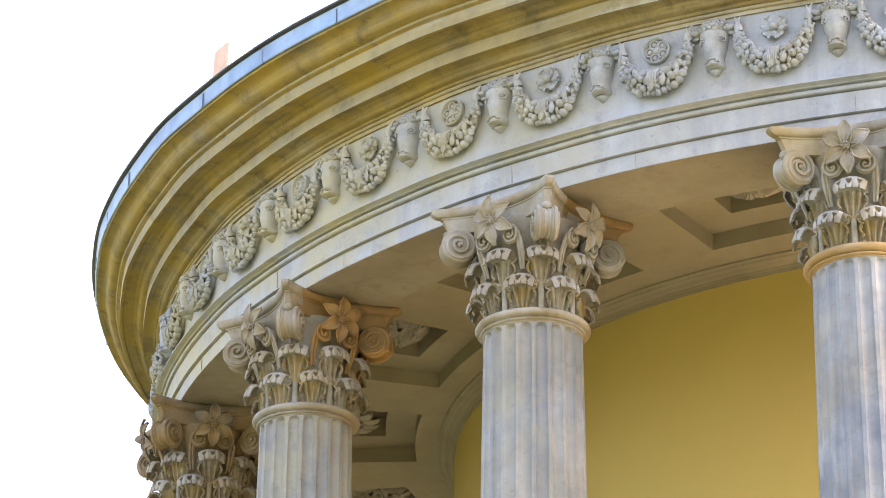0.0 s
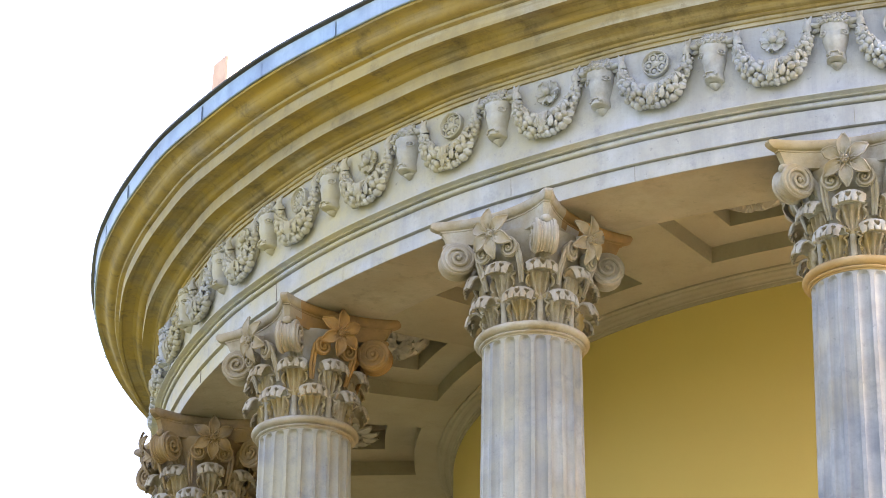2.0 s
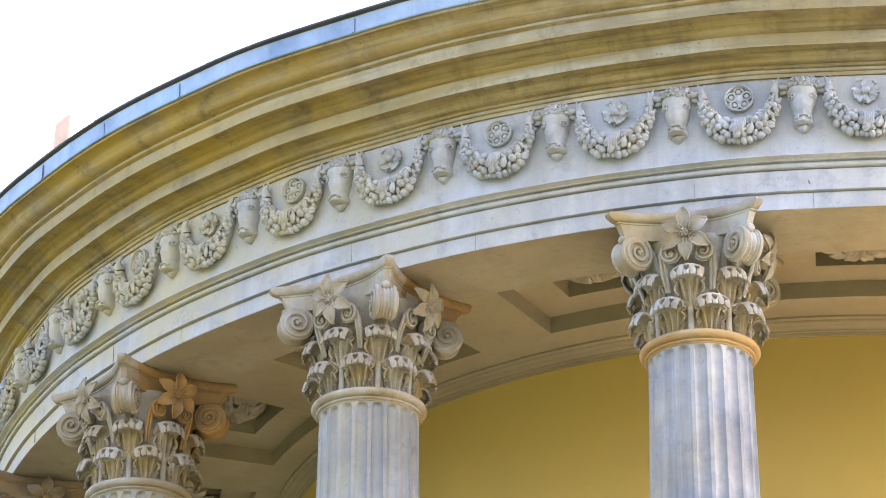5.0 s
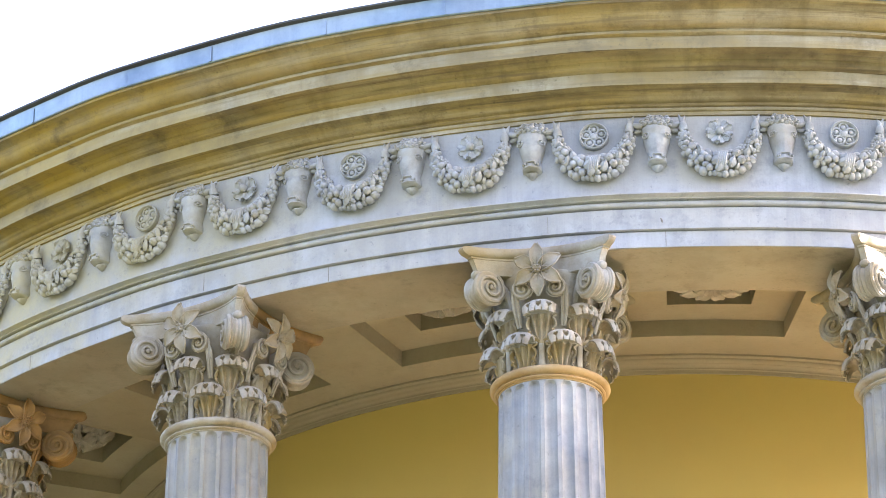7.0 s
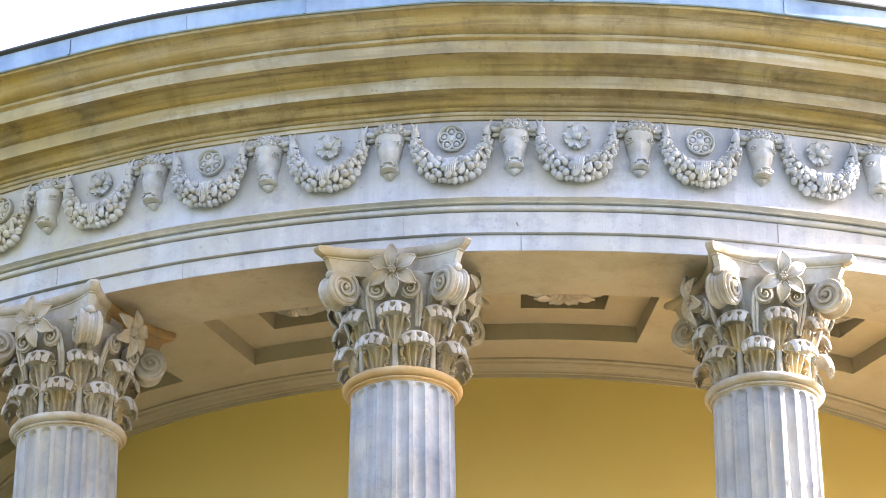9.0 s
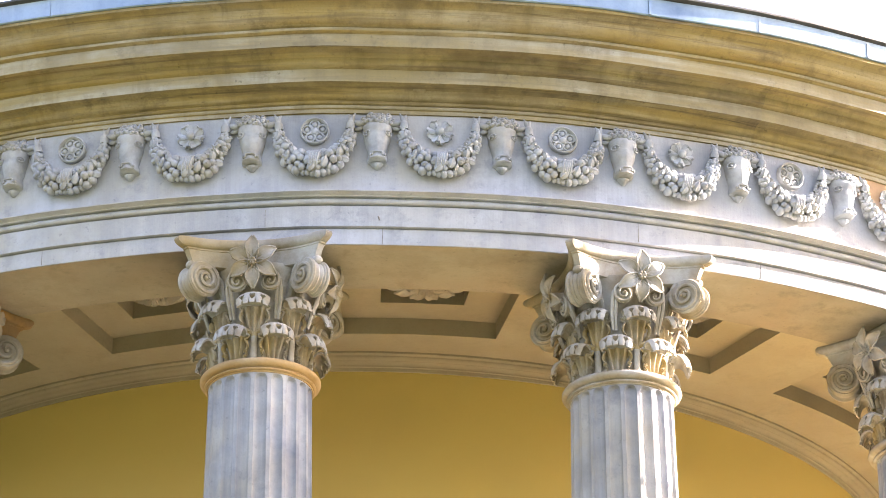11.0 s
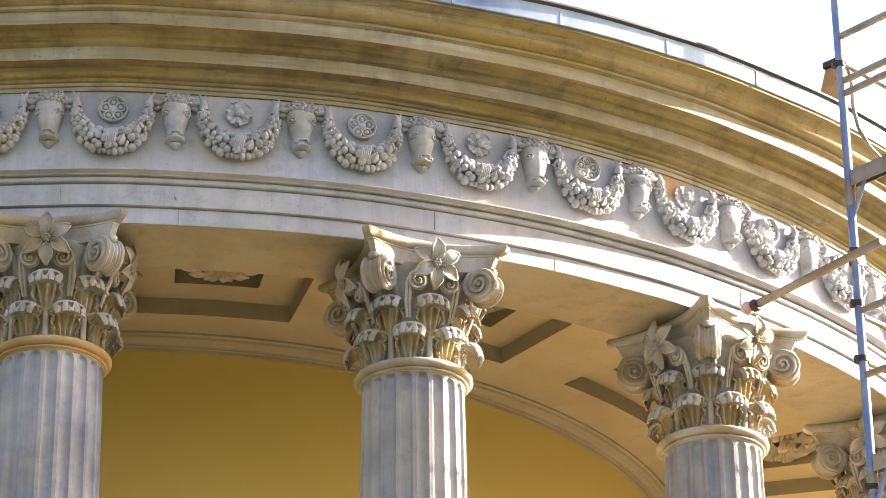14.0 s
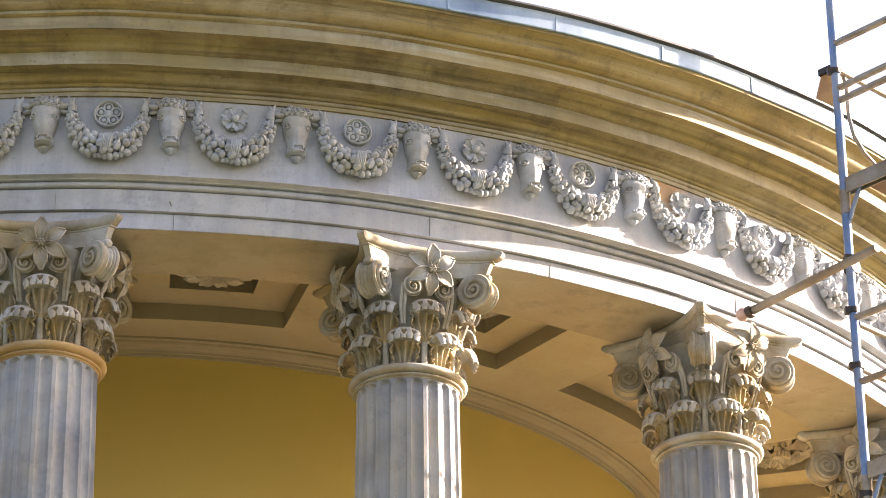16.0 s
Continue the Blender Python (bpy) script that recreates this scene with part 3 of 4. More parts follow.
def helix_mesh(hand):
    bm, rows, R = bmesh.new(), [], 0.056
    for y, k in ((0.030, 0.75), (0.0, 0.95), (-0.012, 0.95), (-0.012, 0.1)):
        rows.append([Vector((R * k * math.cos(2 * math.pi * i / 20), y, R * k * math.sin(2 * math.pi * i / 20))) for i in range(20)])
    vs = grid(bm, rows, close_v=True)
    bm.faces.new(vs[0][::-1])
    bm.faces.new(vs[-1])
    spiral(bm, 0.052, 2.0, 0.0090, (0, -0.013, 0), False, 90, hand)
    blob(bm, (0, -0.018, 0), (0.011, 0.010, 0.011), rings=5, sides=7)
    for dx in (0.030, 0.050):
        tube(bm, [(hand * -dx, -0.004, 0.012), (hand * -(dx + 0.004), 0.006, -0.04), (hand * -dx, 0.022, -0.10), (hand * -dx * 0.7, 0.036, -0.19)], [0.008, 0.010, 0.010, 0.008], 6)
    return finish("helix", bm, CAPITAL_STONE, 40)


def petal_rows(length, width, lift, droop, nu=10, nv=7, blunt=0.75):
    rows = []
    for i in range(nu):
        s = i / (nu - 1)
        half = width / 2 * (0.30 + 0.70 * math.sin(math.pi * min(1, s * 0.78 + 0.10))) * (1 if s < 0.97 else 0.25) * (1 - blunt * max(0, s - 0.7) / 0.3)
        out = 0.02 + lift * math.sin(s * math.pi * 0.75) - droop * s * s
        row = []
        for j in range(nv):
            u = -1 + 2 * j / (nv - 1)
            row.append(Vector((u * half, -(out + 0.010 * u * u - 0.004 * math.cos(3 * math.pi * u) * (1 - s)), 0.012 + length * s)))
        rows.append(row)
    return rows


def flower_mesh(name, count, length, width, lift, droop, mat, heart=0.024):
    """An open flower that faces -y."""
    bm = bmesh.new()
    for k in range(count):
        m = Matrix.Rotation(2 * math.pi * k / count, 4, "Y") @ Matrix.Rotation(radians(random.uniform(-5, 5)), 4, "X")
        sheet(bm, [[m @ p for p in row] for row in petal_rows(length * random.uniform(0.95, 1.05), width, lift, droop)], -0.007)
    blob(bm, (0, -0.022, 0), (heart, heart * 1.3, heart), rings=6, sides=10)
    for k in range(6):
        a = math.pi / 3 * k
        blob(bm, (heart * 0.62 * math.cos(a), -0.026 - heart * 0.8, heart * 0.62 * math.sin(a)), (heart * 0.36, heart * 0.5, heart * 0.36), rings=4, sides=6)
    box(bm, (-0.02, -0.02, -0.02), (0.02, 0.09, 0.02))
    return finish(name, bm, mat, 50)


SHAFT, BASE, ASTRAGAL, BELL, ABACUS = shaft_mesh(), base_mesh(), astragal_mesh(), bell_mesh(), abacus_mesh()
LOW_LEAF, HIGH_LEAF = acanthus_mesh(0.182, 0.172), acanthus_mesh(0.345, 0.176, 0.45)
VOLUTE, HELIX_A, HELIX_B = volute_mesh(), helix_mesh(1), helix_mesh(-1)
LILY = flower_mesh("flower", 6, 0.126, 0.068, 0.030, 0.034, CAPITAL_STONE)


def turned(a):
    return Matrix.Rotation(radians(a), 4, "Z")


def column(at):
    """A fluted column with its carved capital; local -y looks away from the rotunda's axis."""
    top = new("column")
    top.matrix_basis = at
    part("base", BASE, None, top)
    part("shaft", SHAFT, None, top, "fluted blue-grey marble shaft with streaks")
    part("astragal", ASTRAGAL, None, top)
    cap = part("capital", BELL, None, top, "weathered leaf-carved limestone capital")
    part("abacus", ABACUS, None, cap)
    for k in range(8):
        part("acanthus_leaf", LOW_LEAF, None, cap, m=turned(22.5 + 45 * k) @ Matrix.Translation((0, -0.236, 5.936)))
        part("acanthus_leaf", HIGH_LEAF, None, cap, m=turned(45 * k) @ Matrix.Translation((0, -0.240, 5.936)))
    for k in range(4):
        part("corner_volute", VOLUTE, None, cap, m=turned(45 + 90 * k) @ Matrix.Translation((0, -0.405, 6.368)))
        part("helix", HELIX_A, None, cap, m=turned(90 * k) @ Matrix.Translation((-0.084, -0.312, 6.345)) @ Matrix.Rotation(radians(8), 4, "X"))
        part("helix", HELIX_B, None, cap, m=turned(90 * k) @ Matrix.Translation((0.084, -0.312, 6.345)) @ Matrix.Rotation(radians(8), 4, "X"))
        part("flower", LILY, None, cap, m=turned(90 * k) @ Matrix.Translation((0, -0.350, 6.432)) @ Matrix.Rotation(radians(10), 4, "X"))
    return top


first = tagged(column(ring_pose(COLUMN_RING, COLUMN_ANGLES[0], FLOOR)), "fluted grey marble column with leafy flowered capital", "column", "columns of the rotunda", "thing")
columns = [first] + [copy_thing(first, ring_pose(COLUMN_RING, a, FLOOR)) for a in COLUMN_ANGLES[1:]]


def repaint(ob, mat):
    ob.material_slots[0].link = "OBJECT"
    ob.material_slots[0].material = mat


# two capitals are stained orange by rust on the sides that look along the ring
for col in columns:
    a = math.degrees(math.atan2(col.location.x, -col.location.y))
    for ob in col.children_recursive:
        if ob.name.startswith(("flower", "corner_volute", "helix")):
            side = ob.matrix_basis.translation
            if abs(a + 46.16) < 1 and side.x > 0.04 and side.y > -0.2:
                repaint(ob, RUST_STONE)
                tagged(ob, "orange rust-stained carving")
        if ob.name.startswith("abacus") and (abs(a + 46.16) < 1 or abs(a + 26.16) < 1):
            reach, front = (0.20, -0.24) if abs(a + 46.16) < 1 else (0.27, -0.12)
            ob.data = ob.data.copy()
            ob.data.materials.append(RUST_STONE)
            for face in ob.data.polygons:
                if face.center.x > reach and face.center.y > front:
                    face.material_index = 1
    if abs(a + 6.16) < 1:
        for ob in col.children:
            if ob.name.startswith("astragal"):
                repaint(ob, OCHRE_RING)
                tagged(ob, "ochre-stained neck ring")
    if abs(a + 66.16) < 1:
        for ob in col.children_recursive:
            if not ob.name.startswith(("shaft", "base", "astragal", "acanthus")):
                repaint(ob, SOOTY_STONE)
        tagged(col, "fluted marble column, capital weathered dark brown")
    if abs(a + 46.16) < 1:
        tagged(col, "fluted marble column, capital stained orange on one side")

# ---- frieze carvings ----
STEP, FIRST_ROSETTE, ROSETTE_Z = 20.0 / 3, -36.53, EYE + 7.532


def ox_head_mesh():
    """A carved head in relief, plain: broad brow, long muzzle, curls on top."""
    bm, rows = bmesh.new(), []
    sections = ((0.100, 0.044, 0.024), (0.086, 0.062, 0.046), (0.055, 0.070, 0.060), (0.034, 0.071, 0.066), (0.016, 0.066, 0.060), (-0.002, 0.064, 0.060), (-0.020, 0.061, 0.064), (-0.055, 0.052, 0.062), (-0.088, 0.043, 0.056), (-0.102, 0.042, 0.054), (-0.112, 0.046, 0.060), (-0.134, 0.047, 0.064), (-0.139, 0.045, 0.058), (-0.142, 0.036, 0.020), (-0.148, 0.030, 0.020), (-0.151, 0.028, 0.032), (-0.158, 0.022, 0.034), (-0.168, 0.013, 0.026), (-0.174, 0.006, 0.012))
    across = ((1.0, 0.0), (1.0, 0.30), (0.95, 0.52), (0.84, 0.72), (0.68, 0.88), (0.50, 0.96), (0.30, 0.99), (0.14, 1.03))
    outline = [(-x, d) for x, d in across] + [(0.0, 1.05)] + [(x, d) for x, d in reversed(across)]
    for z, w, d in sections:
        rows.append([Vector((w * x, 0.012 - (d + 0.012) * k, z)) for x, k in outline])
    vs = grid(bm, rows)
    bm.faces.new(vs[0])
    bm.faces.new(vs[-1])
    tube(bm, [(-0.036, -0.052, -0.134), (-0.020, -0.060, -0.135), (0.0, -0.062, -0.135), (0.020, -0.060, -0.135), (0.036, -0.052, -0.134)], [0.002, 0.003, 0.003, 0.003, 0.002], 8)
    tube(bm, [(-0.024, -0.062, -0.126), (-0.024, -0.064, -0.114), (-0.018, -0.066, -0.108), (0.018, -0.066, -0.108), (0.024, -0.064, -0.114), (0.024, -0.062, -0.126)], 0.0045, 7)
    for s in (-1, 1):
        blob(bm, (0.052 * s, -0.049, 0.0), (0.0075, 0.009, 0.0075))
        blob(bm, (0.035 * s, -0.058, -0.122), (0.006, 0.008, 0.008))
        eye = [Vector((0.052 * s + 0.0145 * math.cos(k), -0.050 + s * 0.014 * math.cos(k), 0.0 + 0.013 * math.sin(k))) for k in [2 * math.pi * i / 14 for i in range(15)]]
        tube(bm, eye, 0.0038, 6, caps=False)
        tube(bm, [(0.056 * s, -0.020, 0.070), (0.084 * s, -0.028, 0.066), (0.106 * s, -0.026, 0.072), (0.116 * s, -0.022, 0.084)], [0.015, 0.016, 0.013, 0.006], 8)
        blob(bm, (0.086 * s, -0.016, 0.046), (0.026, 0.010, 0.012), (0, 0.35 * s, 0))
    rnd = random.Random(5)
    for row_, (z, n, w, d) in enumerate(((0.062, 7, 0.074, 0.058), (0.078, 7, 0.074, 0.057), (0.094, 6, 0.066, 0.046), (0.108, 5, 0.050, 0.032), (0.118, 3, 0.030, 0.020))):
        for k in range(n):
            x = -w + 2 * w * (k + 0.5 * (row_ % 2)) / (n - 0.5)
            at = Vector((x, -d * (1 - 0.45 * (x / 0.078) ** 2) + rnd.uniform(-0.004, 0.002), z + rnd.uniform(-0.005, 0.005)))
            blob(bm, at, (rnd.uniform(0.012, 0.017), 0.012, rnd.uniform(0.009, 0.013)), (0, rnd.uniform(-0.8, 0.8), 0), rings=5, sides=7)
            blob(bm, at + Vector((rnd.uniform(-0.006, 0.006), -0.007, rnd.uniform(-0.004, 0.004))), (0.007, 0.008, 0.006), rings=4, sides=6)
    return finish("ox_head", bm, CARVED_STONE, 50)


def garland_mesh():
    """A hanging swag of fruit and leaves, tied at its ends with ribbon tips and in the middle with a band."""
    bm, rnd = bmesh.new(), random.Random(11)
    def on_path(k):
        a = radians(-178 + 176 * k)
        return Vector((0.188 * math.cos(a), 0, 0.018 + 0.205 * math.sin(a)))
    core = [on_path(i / 24) + Vector((0, -0.012, 0)) for i in range(25)]
    tube(bm, core, [0.014 + 0.022 * math.sin(math.pi * i / 24) ** 0.7 for i in range(25)], 8)
    placed = []
    for i in range(5000):
        k = rnd.uniform(0.02, 0.98)
        if abs(k - 0.5) < 0.012 or len(placed) > 140:
            continue
        p, q = on_path(k), (on_path(min(1, k + 0.01)) - on_path(max(0, k - 0.01))).normalized()
        side = Vector((-q.z, 0, q.x))
        thick = 0.020 + 0.038 * math.sin(math.pi * k) ** 0.7
        lane = rnd.uniform(-1, 1)
        size = rnd.choice((0.015, 0.020, 0.023, 0.025)) * (0.70 + 0.35 * math.sin(math.pi * k))
        at = p + side * lane * thick * 0.95
        at.y = -0.006 - thick * (0.95 - 0.55 * lane * lane)
        if any((at - o).length < 0.69 * (size + r) for o, r in placed):
            continue
        placed.append((at, size))
        turn = (rnd.uniform(-0.4, 0.4), rnd.uniform(-1.6, 1.6), 0)
        if rnd.random() < 0.20:
            ray = Matrix.Rotation(turn[1], 3, "Y") @ Vector((0, 0, 1))
            across = Vector((-ray.z, 0, ray.x))
            leaf = []
            for q in range(7):
                v = q / 6
                wide = size * 0.85 * math.sin(math.pi * (0.08 + 0.90 * v) ** 0.8)
                spine = at + ray * size * (2.3 * v - 1.1) + Vector((0, -0.006 - 0.012 * math.sin(math.pi * v * 0.8), 0))
                leaf.append([spine + across * wide * e + Vector((0, 0.006 * abs(e) - (0.003 if e == 0 else 0), 0)) for e in (-1, -0.5, 0, 0.5, 1)])
            sheet(bm, leaf, 0.008)
        else:
            blob(bm, at, (size * 0.95, size * 0.95, size * rnd.choice((1.0, 1.0, 1.2))), turn, rings=6, sides=8)
            if rnd.random() < 0.4:
                blob(bm, at + Vector((rnd.uniform(-0.3, 0.3) * size, -size * 0.90, -0.2 * size)), (size * 0.24, size * 0.2, size * 0.24), rings=3, sides=5)
    for i in range(5):
        x = -0.020 + 0.010 * i
        tube(bm, [(x + 0.014, -0.058, -0.128), (x + 0.004, -0.078, -0.155), (x - 0.002, -0.076, -0.195), (x - 0.006, -0.040, -0.232)], [0.005, 0.0075, 0.0075, 0.005], 6)
    for s in (-1, 1):
        tube(bm, [(0.186 * s, -0.022, 0.012), (0.187 * s, -0.030, 0.034), (0.189 * s, -0.026, 0.046)], [0.024, 0.022, 0.016], 10)
        tube(bm, [(0.189 * s, -0.026, 0.040), (0.188 * s, -0.028, 0.062), (0.176 * s, -0.020, 0.092)], [0.016, 0.013, 0.003], 7)
        tube(bm, [(0.189 * s, -0.026, 0.040), (0.198 * s, -0.028, 0.064), (0.210 * s, -0.020, 0.098)], [0.014, 0.012, 0.003], 7)
        for k in range(4):
            blob(bm, ((0.186 - 0.016 * (k % 2) + 0.008) * s, -0.036, 0.002 - 0.012 * k), (0.011, 0.008, 0.018), (0, 0.3 * s, 0), rings=4, sides=6)
    return finish("garland", bm, CARVED_STONE, 50)


def medallion_mesh():
    """A round plate with a raised rim and a five-petalled flower in outline."""
    bm = bmesh.new()
    m = Matrix.Rotation(radians(90), 4, "X")
    rows = []
    for r, d in ((0.074, -0.012), (0.078, 0.010), (0.077, 0.022), (0.071, 0.026), (0.067, 0.022), (0.064, 0.003), (0.004, 0.003)):
        rows.append([m @ Vector((r * math.cos(2 * math.pi * i / 40), r * math.sin(2 * math.pi * i / 40), d)) for i in range(40)])
    vs = grid(bm, rows, close_v=True)
    bm.faces.new(vs[-1])
    for k in range(5):
        a = math.pi * 0.4 * k + 0.5
        c = Vector((0.0415 * math.cos(a), 0, 0.0415 * math.sin(a)))
        tube(bm, [c + Vector((0.0235 * math.cos(g), -0.011, 0.0235 * math.sin(g))) for g in [2 * math.pi * i / 14 for i in range(15)]], 0.0058, 6, caps=False)
        blob(bm, c + Vector((0, -0.008, 0)), (0.0150, 0.010, 0.0150), rings=5, sides=9)
    blob(bm, (0, -0.013, 0), (0.021, 0.011, 0.021), rings=6, sides=12)
    return finish("medallion", bm, CARVED_STONE, 45)


def rosette_mesh():
    """An open five-petalled flower in relief, pointed sepals between the notched petals."""
    bm = bmesh.new()
    for k in range(5):
        a = math.pi * 0.4 * k + 0.3
        ray, across = Vector((math.cos(a), 0, math.sin(a))), Vector((-math.sin(a), 0, math.cos(a)))
        rows = []
        for i in range(9):
            q = i / 8
            half = 0.013 + 0.030 * math.sin(math.pi * 0.70 * q) ** 0.8
            row = []
            for j in range(9):
                u = -1 + j / 4
                out = 0.012 + q * (0.066 - 0.020 * u ** 4 - 0.012 * math.exp(-(u / 0.22) ** 2) * q)
                row.append(ray * out + across * u * half * (1 - 0.25 * max(0, q - 0.75) * 4 * abs(u)) + Vector((0, -0.016 - 0.004 * u * u - 0.004 * q * q + 0.007 * math.exp(-(u / 0.2) ** 2), 0)))
            rows.append(row)
        sheet(bm, rows, 0.010)
        b = a + math.pi * 0.2
        tube(bm, [(0.03 * math.cos(b), -0.012, 0.03 * math.sin(b)), (0.062 * math.cos(b), -0.014, 0.062 * math.sin(b)), (0.082 * math.cos(b), -0.010, 0.082 * math.sin(b))], [0.012, 0.012, 0.002], 7)
    blob(bm, (0, -0.028, 0), (0.025, 0.019, 0.025), rings=6, sides=12)
    tube(bm, [(0, 0.01, 0), (0, -0.010, 0)], 0.05, 16)
    return finish("rosette", bm, CARVED_STONE, 50)


OX, GARLAND, MEDALLION, ROSETTE = ox_head_mesh(), garland_mesh(), medallion_mesh(), rosette_mesh()
DEEPER = Matrix.Diagonal((1, 1.25, 1, 1))
for k in range(54):
    a = FIRST_ROSETTE + STEP * k
    turn = Matrix.Rotation(radians(random.uniform(-12, 12)), 4, "Y")
    part("garland", GARLAND, None, frieze, m=ring_pose(5.574, a, ROSETTE_Z - 0.006) @ DEEPER @ Matrix.Diagonal((1, 1, 1.07, 1)))
    if k % 2:
        part("medallion", MEDALLION, None, frieze, m=ring_pose(5.574, a, ROSETTE_Z) @ turn @ DEEPER)
    else:
        part("rosette", ROSETTE, None, frieze, m=ring_pose(5.574, a, ROSETTE_Z) @ turn @ DEEPER @ Matrix.Diagonal((0.9, 1.0, 0.9, 1)))
    part("ox_head", OX, None, frieze, m=ring_pose(5.574, a + STEP / 2, ROSETTE_Z - 0.036) @ Matrix.Diagonal((1.09, 1.22, 1.07, 1)))


# ---- ceiling rosettes ----
def ceiling_petal_mesh(length, width, lift, droop, lobes):
    """One petal that lies flat under the coffer and points along local y, its underside outwards."""
    rows = petal_rows(length, width, lift, droop, 15, 9, 0.15)
    if lobes:
        for i, row in enumerate(rows):
            k = 1.0 + 0.30 * abs(math.sin(i * 0.9)) - 0.1
            for j, p in enumerate(row):
                u = -1 + j / 4
                p.x *= k
                p.y += 0.010 * math.cos(4 * math.pi * u) - 0.012 * math.sin(i * 0.9) * abs(u)
    m = Matrix.Rotation(radians(90), 4, "X")
    bm = bmesh.new()
    sheet(bm, [[m @ p for p in row] for row in rows], 0.010)
    return finish("petal", bm, ROSETTE_PLASTER, 50)


def knob_mesh():
    bm = bmesh.new()
    blob(bm, (0, 0, -0.05), (0.050, 0.050, 0.045), rings=6, sides=12)
    for k in range(8):
        a = math.pi / 4 * k
        blob(bm, (0.036 * math.cos(a), 0.036 * math.sin(a), -0.072), (0.014, 0.014, 0.016), rings=4, sides=6)
    tube(bm, [(0, 0, 0.12), (0, 0, -0.04)], 0.045, 12)
    return finish("knob", bm, ROSETTE_PLASTER, 50)


def ceiling_rosette(rings):
    top = new("ceiling_rosette")
    part("knob", KNOB, None, top)
    for mesh, count, turn, drop in rings:
        for k in range(count):
            part("petal", mesh, None, top, m=turned(360 * k / count + turn) @ Matrix.Translation((0, 0, drop)))
    return top


KNOB = knob_mesh()
DAISY_LONG, DAISY_SHORT = ceiling_petal_mesh(0.235, 0.092, 0.050, 0.0, False), ceiling_petal_mesh(0.120, 0.060, 0.065, 0.0, False)
LEAF_LONG, LEAF_SHORT = ceiling_petal_mesh(0.225, 0.150, 0.050, 0.020, True), ceiling_petal_mesh(0.140, 0.110, 0.060, 0.0, True)
daisy = tagged(ceiling_rosette([(DAISY_LONG, 13, 0, 0), (DAISY_SHORT, 10, 14, -0.012)]), "white plaster daisy rosette hanging in a ceiling coffer", "rosette", "rosettes in the coffers")
leafy = tagged(ceiling_rosette([(LEAF_LONG, 8, 22.5, 0), (LEAF_SHORT, 6, 0, -0.014)]), "white plaster rosette of jagged leaves in a ceiling coffer", "rosette", "rosettes in the coffers")
for k, c in enumerate(COFFERS):
    original = leafy if k % 2 == 0 else daisy
    at = ring_pose(4.37, c, CEIL + (0.190 if k % 2 == 0 else 0.170))
    if k < 2:
        original.matrix_basis = at
    else:
        copy_thing(original, at)


# ---- terracotta pots on the roof edge ----
def roof_pot(a, height, low, high, cap, mat):
    top = new("chimney_pot")
    top.matrix_basis = ring_pose(5.90, a, Z + 8.19)
    bm, rows = bmesh.new(), []
    for h, w in ((0, low), (height * 0.5, (low + high) / 2), (height, high)):
        rows.append([Vector((x * w, y * w, h)) for x, y in ((-0.9, -1), (0.9, -1), (1, -0.9), (1, 0.9), (0.9, 1), (-0.9, 1), (-1, 0.9), (-1, -0.9))])
    vs = grid(bm, rows, close_v=True)
    bm.faces.new(vs[-1])
    bm.faces.new(vs[0][::-1])
    part("body", bm, mat, top)
    if cap:
        for s in (-1, 1):
            bm = bmesh.new()
            box(bm, (s * high * 0.9 - 0.026, -0.05, height - 0.02), (s * high * 0.9 + 0.026, 0.05, height + 0.018))
            part("bracket", bm, BLACK_IRON, top, "black iron bracket")
    return top


tagged(roof_pot(-46.25, 0.275, 0.092, 0.084, False, PALE_CLAY), "pale terracotta chimney pot standing on the roof edge", "chimney pot")
tagged(roof_pot(40.1, 0.400, 0.122, 0.046, True, TERRACOTTA), "tapered terracotta chimney pot with black brackets", "chimney pot")

# ---- scaffolding ----
scaffold = tagged(new("scaffolding"), "blue and galvanised tube scaffolding beside the rotunda", "scaffolding")
scaffold.location = (3.628, -5.254, 0.0)


def bar(name, a, b, mat, radius=0.024, label="", bend=None):
    bm = bmesh.new()
    tube(bm, bend or [Vector(a), Vector(b)], radius, 12)
    return part(name, bm, mat, scaffold, label)


IN, ALONG = Vector((0.615, -0.788, 0)), Vector((0.788, 0.615, 0))
bar("standard", (0, 0, 0), (0, 0, 11.6), BLUE_PAINT, 0.0245, "worn blue upright tube")
far = IN * 0.75
bar("standard", far, far + Vector((0, 0, 11.6)), BLUE_PAINT, 0.0245, "worn blue upright tube")
for z in (9.943, 9.663, 9.585, 8.276, 7.906):
    bar("transom", Vector((0, 0, z)), far + Vector((0, 0, z)), GALVANISED, 0.019)
for z in (9.78, 8.246, 7.984):
    bar("guard_rail", Vector((0.02, 0, z)), ALONG * 2.5 + Vector((0.02, 0, z)), GALVANISED, 0.017)
bar("hook_rail", None, None, GALVANISED, 0.012, bend=[ALONG * k + Vector((0, 0, z)) for k, z in ((0.03, 9.78), (0.07, 9.77), (0.09, 9.70), (0.09, 9.52), (0.12, 9.42), (0.2, 9.34), (0.5, 9.2))])
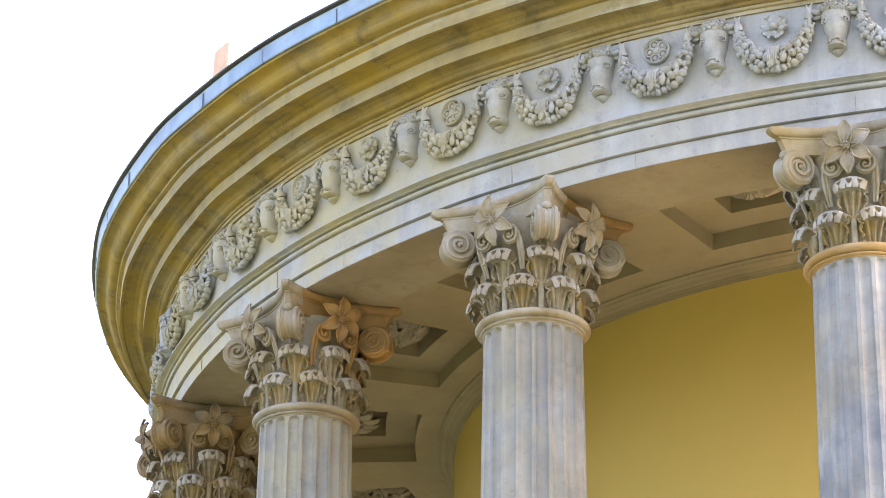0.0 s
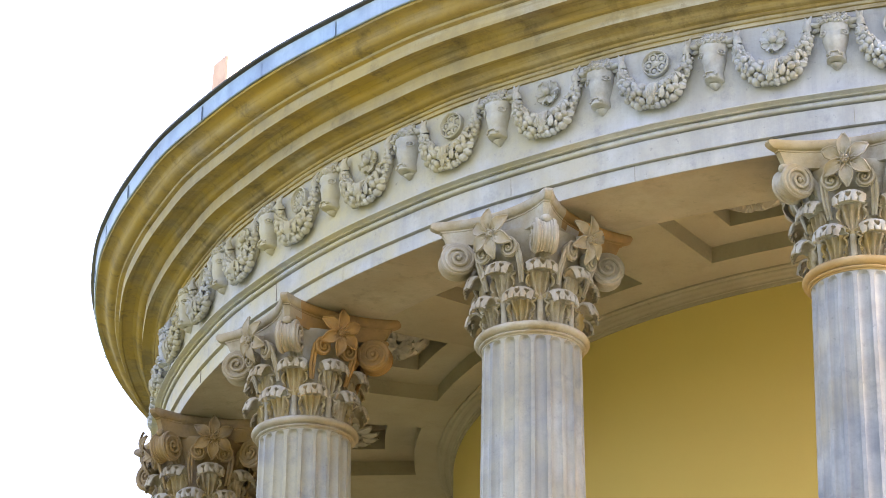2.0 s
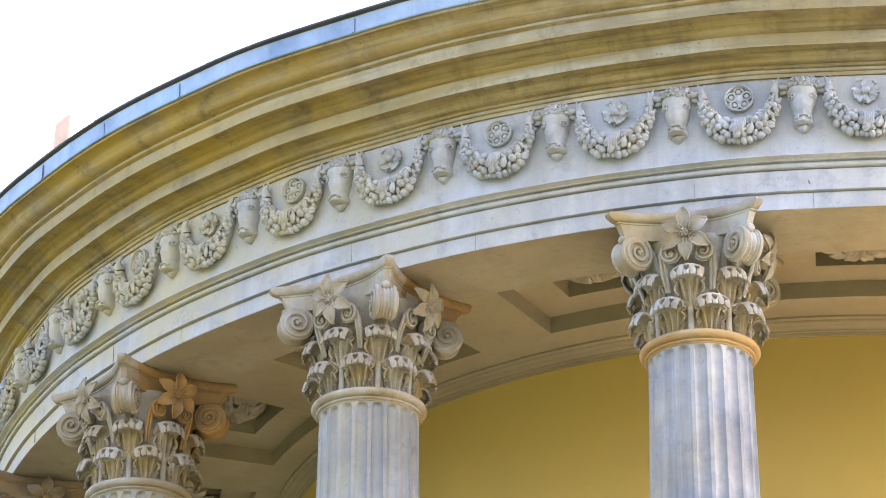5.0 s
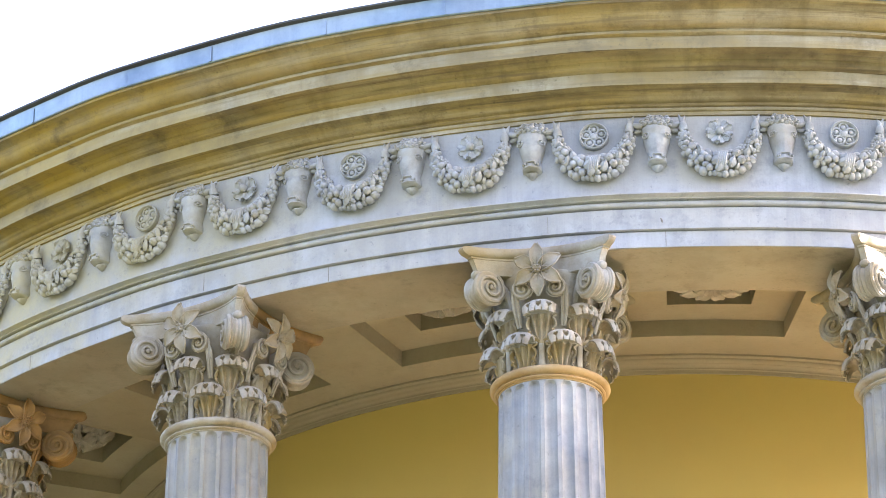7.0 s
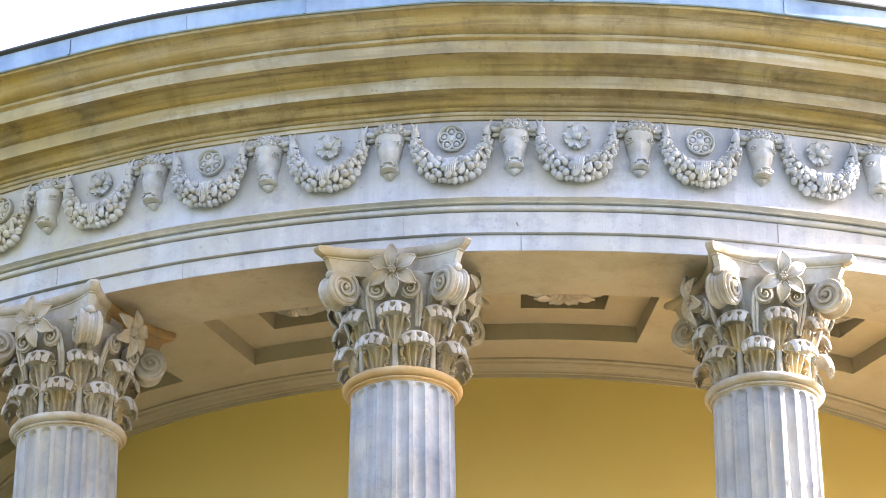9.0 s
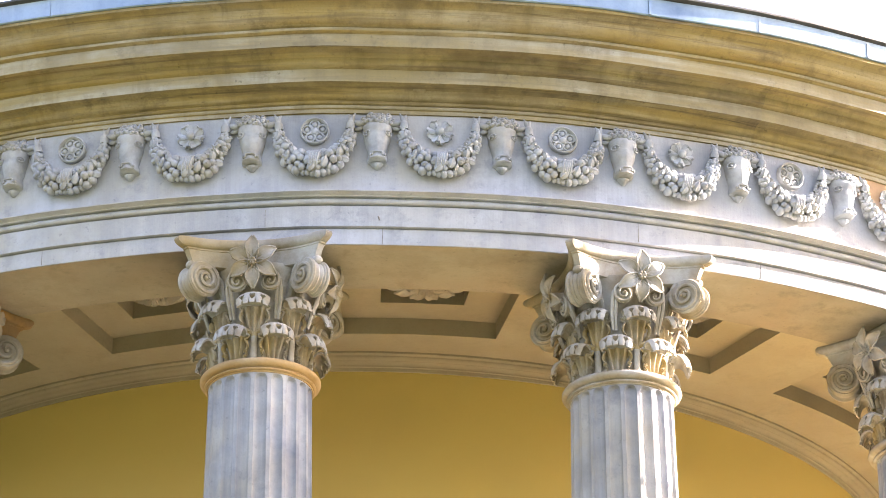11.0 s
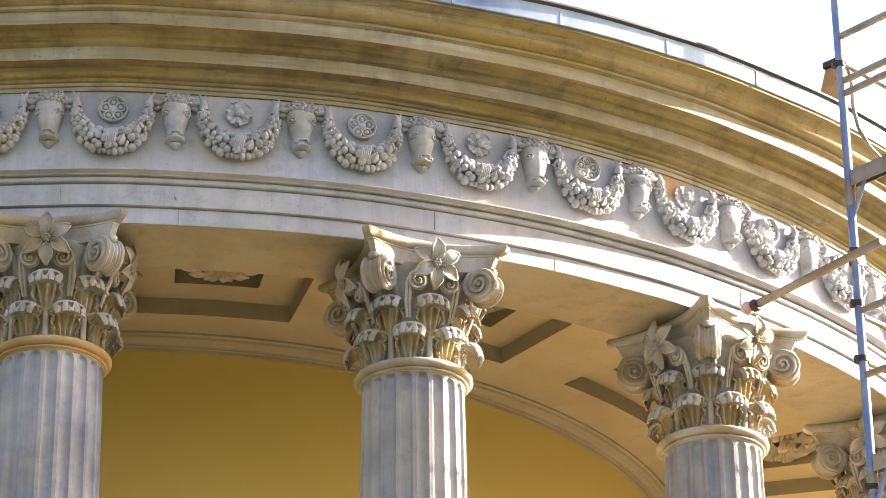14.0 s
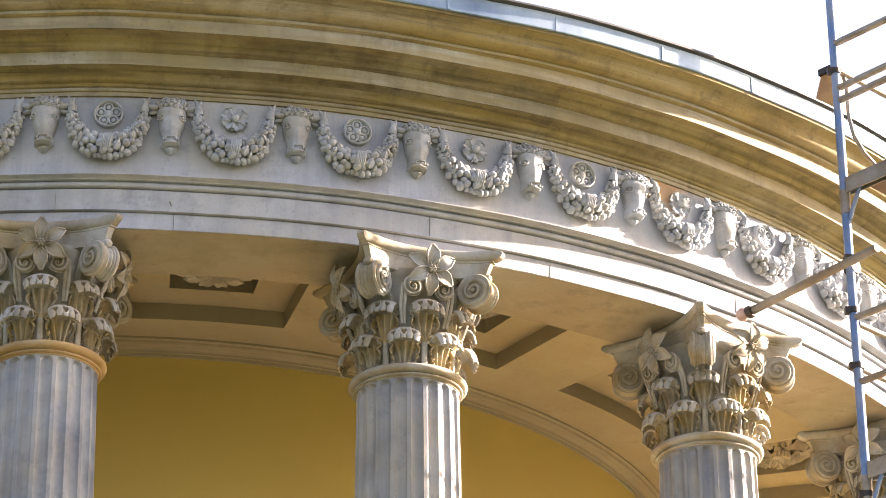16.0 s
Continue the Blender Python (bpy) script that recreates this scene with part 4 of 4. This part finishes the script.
for z in (9.05, 7.40):
    bm = bmesh.new()
    for s in (-1, 1):
        box(bm, (-0.004 + 0.02 * s, 0.03, z - 0.045), (0.004 + 0.02 * s, 2.0, z + 0.045), Matrix.Rotation(math.atan2(-IN.x, IN.y), 4, "Z"))
    box(bm, (-0.026, 0.03, z + 0.038), (0.026, 2.0, z + 0.045), Matrix.Rotation(math.atan2(-IN.x, IN.y), 4, "Z"))
    beam = part("deck_beam", bm, GALVANISED, scaffold, "galvanised channel beam")
    bm = bmesh.new()
    for k in range(5):
        box(bm, (0.03, 0.05 + 0.15 * k, z + 0.047), (0.62, 0.19 + 0.15 * k, z + 0.082), Matrix.Rotation(math.atan2(ALONG.y, ALONG.x), 4, "Z") @ Matrix.Scale(-1, 4, (0, 1, 0)))
    part("deck", bm, PLANK_WOOD, scaffold, "brown wooden deck boards")
    bm = bmesh.new()
    for y0, z0, y1, z1 in ((0.02, z + 0.03, 0.13, z + 0.02), (0.02, z - 0.20, 0.13, z + 0.02)):
        tube(bm, [IN * y0 + Vector((0, 0, z0)), IN * y1 + Vector((0, 0, z1))], 0.012, 8)
    part("gusset", bm, BLUE_PAINT, scaffold)
    bm = bmesh.new()
    tube(bm, [(0, 0, z - 0.16), (0, 0, z - 0.02)], 0.029, 14)
    part("sleeve", bm, GALVANISED, scaffold)
for z in (10.9, 9.77, 8.32, 8.0, 7.28):
    bm = bmesh.new()
    tube(bm, [(0, 0, z - 0.016), (0, 0, z + 0.016)], 0.030, 12)
    box(bm, (-0.045, -0.018, z - 0.018), (-0.015, 0.018, z + 0.018))
    part("coupler", bm, BLACK_IRON, scaffold)
# the tie tube to the building, with a foam-wrapped end
tie_end, tie_out = Vector((3.130, -4.707, 8.545)) - scaffold.location, Vector((3.680, -5.553, 8.562)) - scaffold.location
bar("tie_tube", tie_end + Vector((0.03, 0.03, 0)), tie_out + Vector((0.03, 0.03, 0)), GALVANISED, 0.0235, "dull galvanised tie tube")
bm = bmesh.new()
blob(bm, tie_end + Vector((0.026, 0.020, 0.0)), (0.038, 0.040, 0.038), rings=9, sides=14)
part("foam_end", bm, PINK_FOAM, scaffold, "pink foam ball on the tie")
bm = bmesh.new()
way = (tie_out - tie_end).normalized()
tube(bm, [tie_end + Vector((0.03, 0.03, 0)) + way * 0.045, tie_end + Vector((0.03, 0.03, 0)) + way * 0.085], 0.036, 14)
part("coupler", bm, BLACK_IRON, scaffold)
bm = bmesh.new()
tube(bm, [Vector((0.015, 0.015, 8.576)) - way * 0.03, Vector((0.015, 0.015, 8.576)) + way * 0.03], 0.038, 14)
box(bm, (-0.03, -0.03, 8.59), (0.03, 0.03, 8.64))
part("coupler", bm, BLACK_IRON, scaffold)
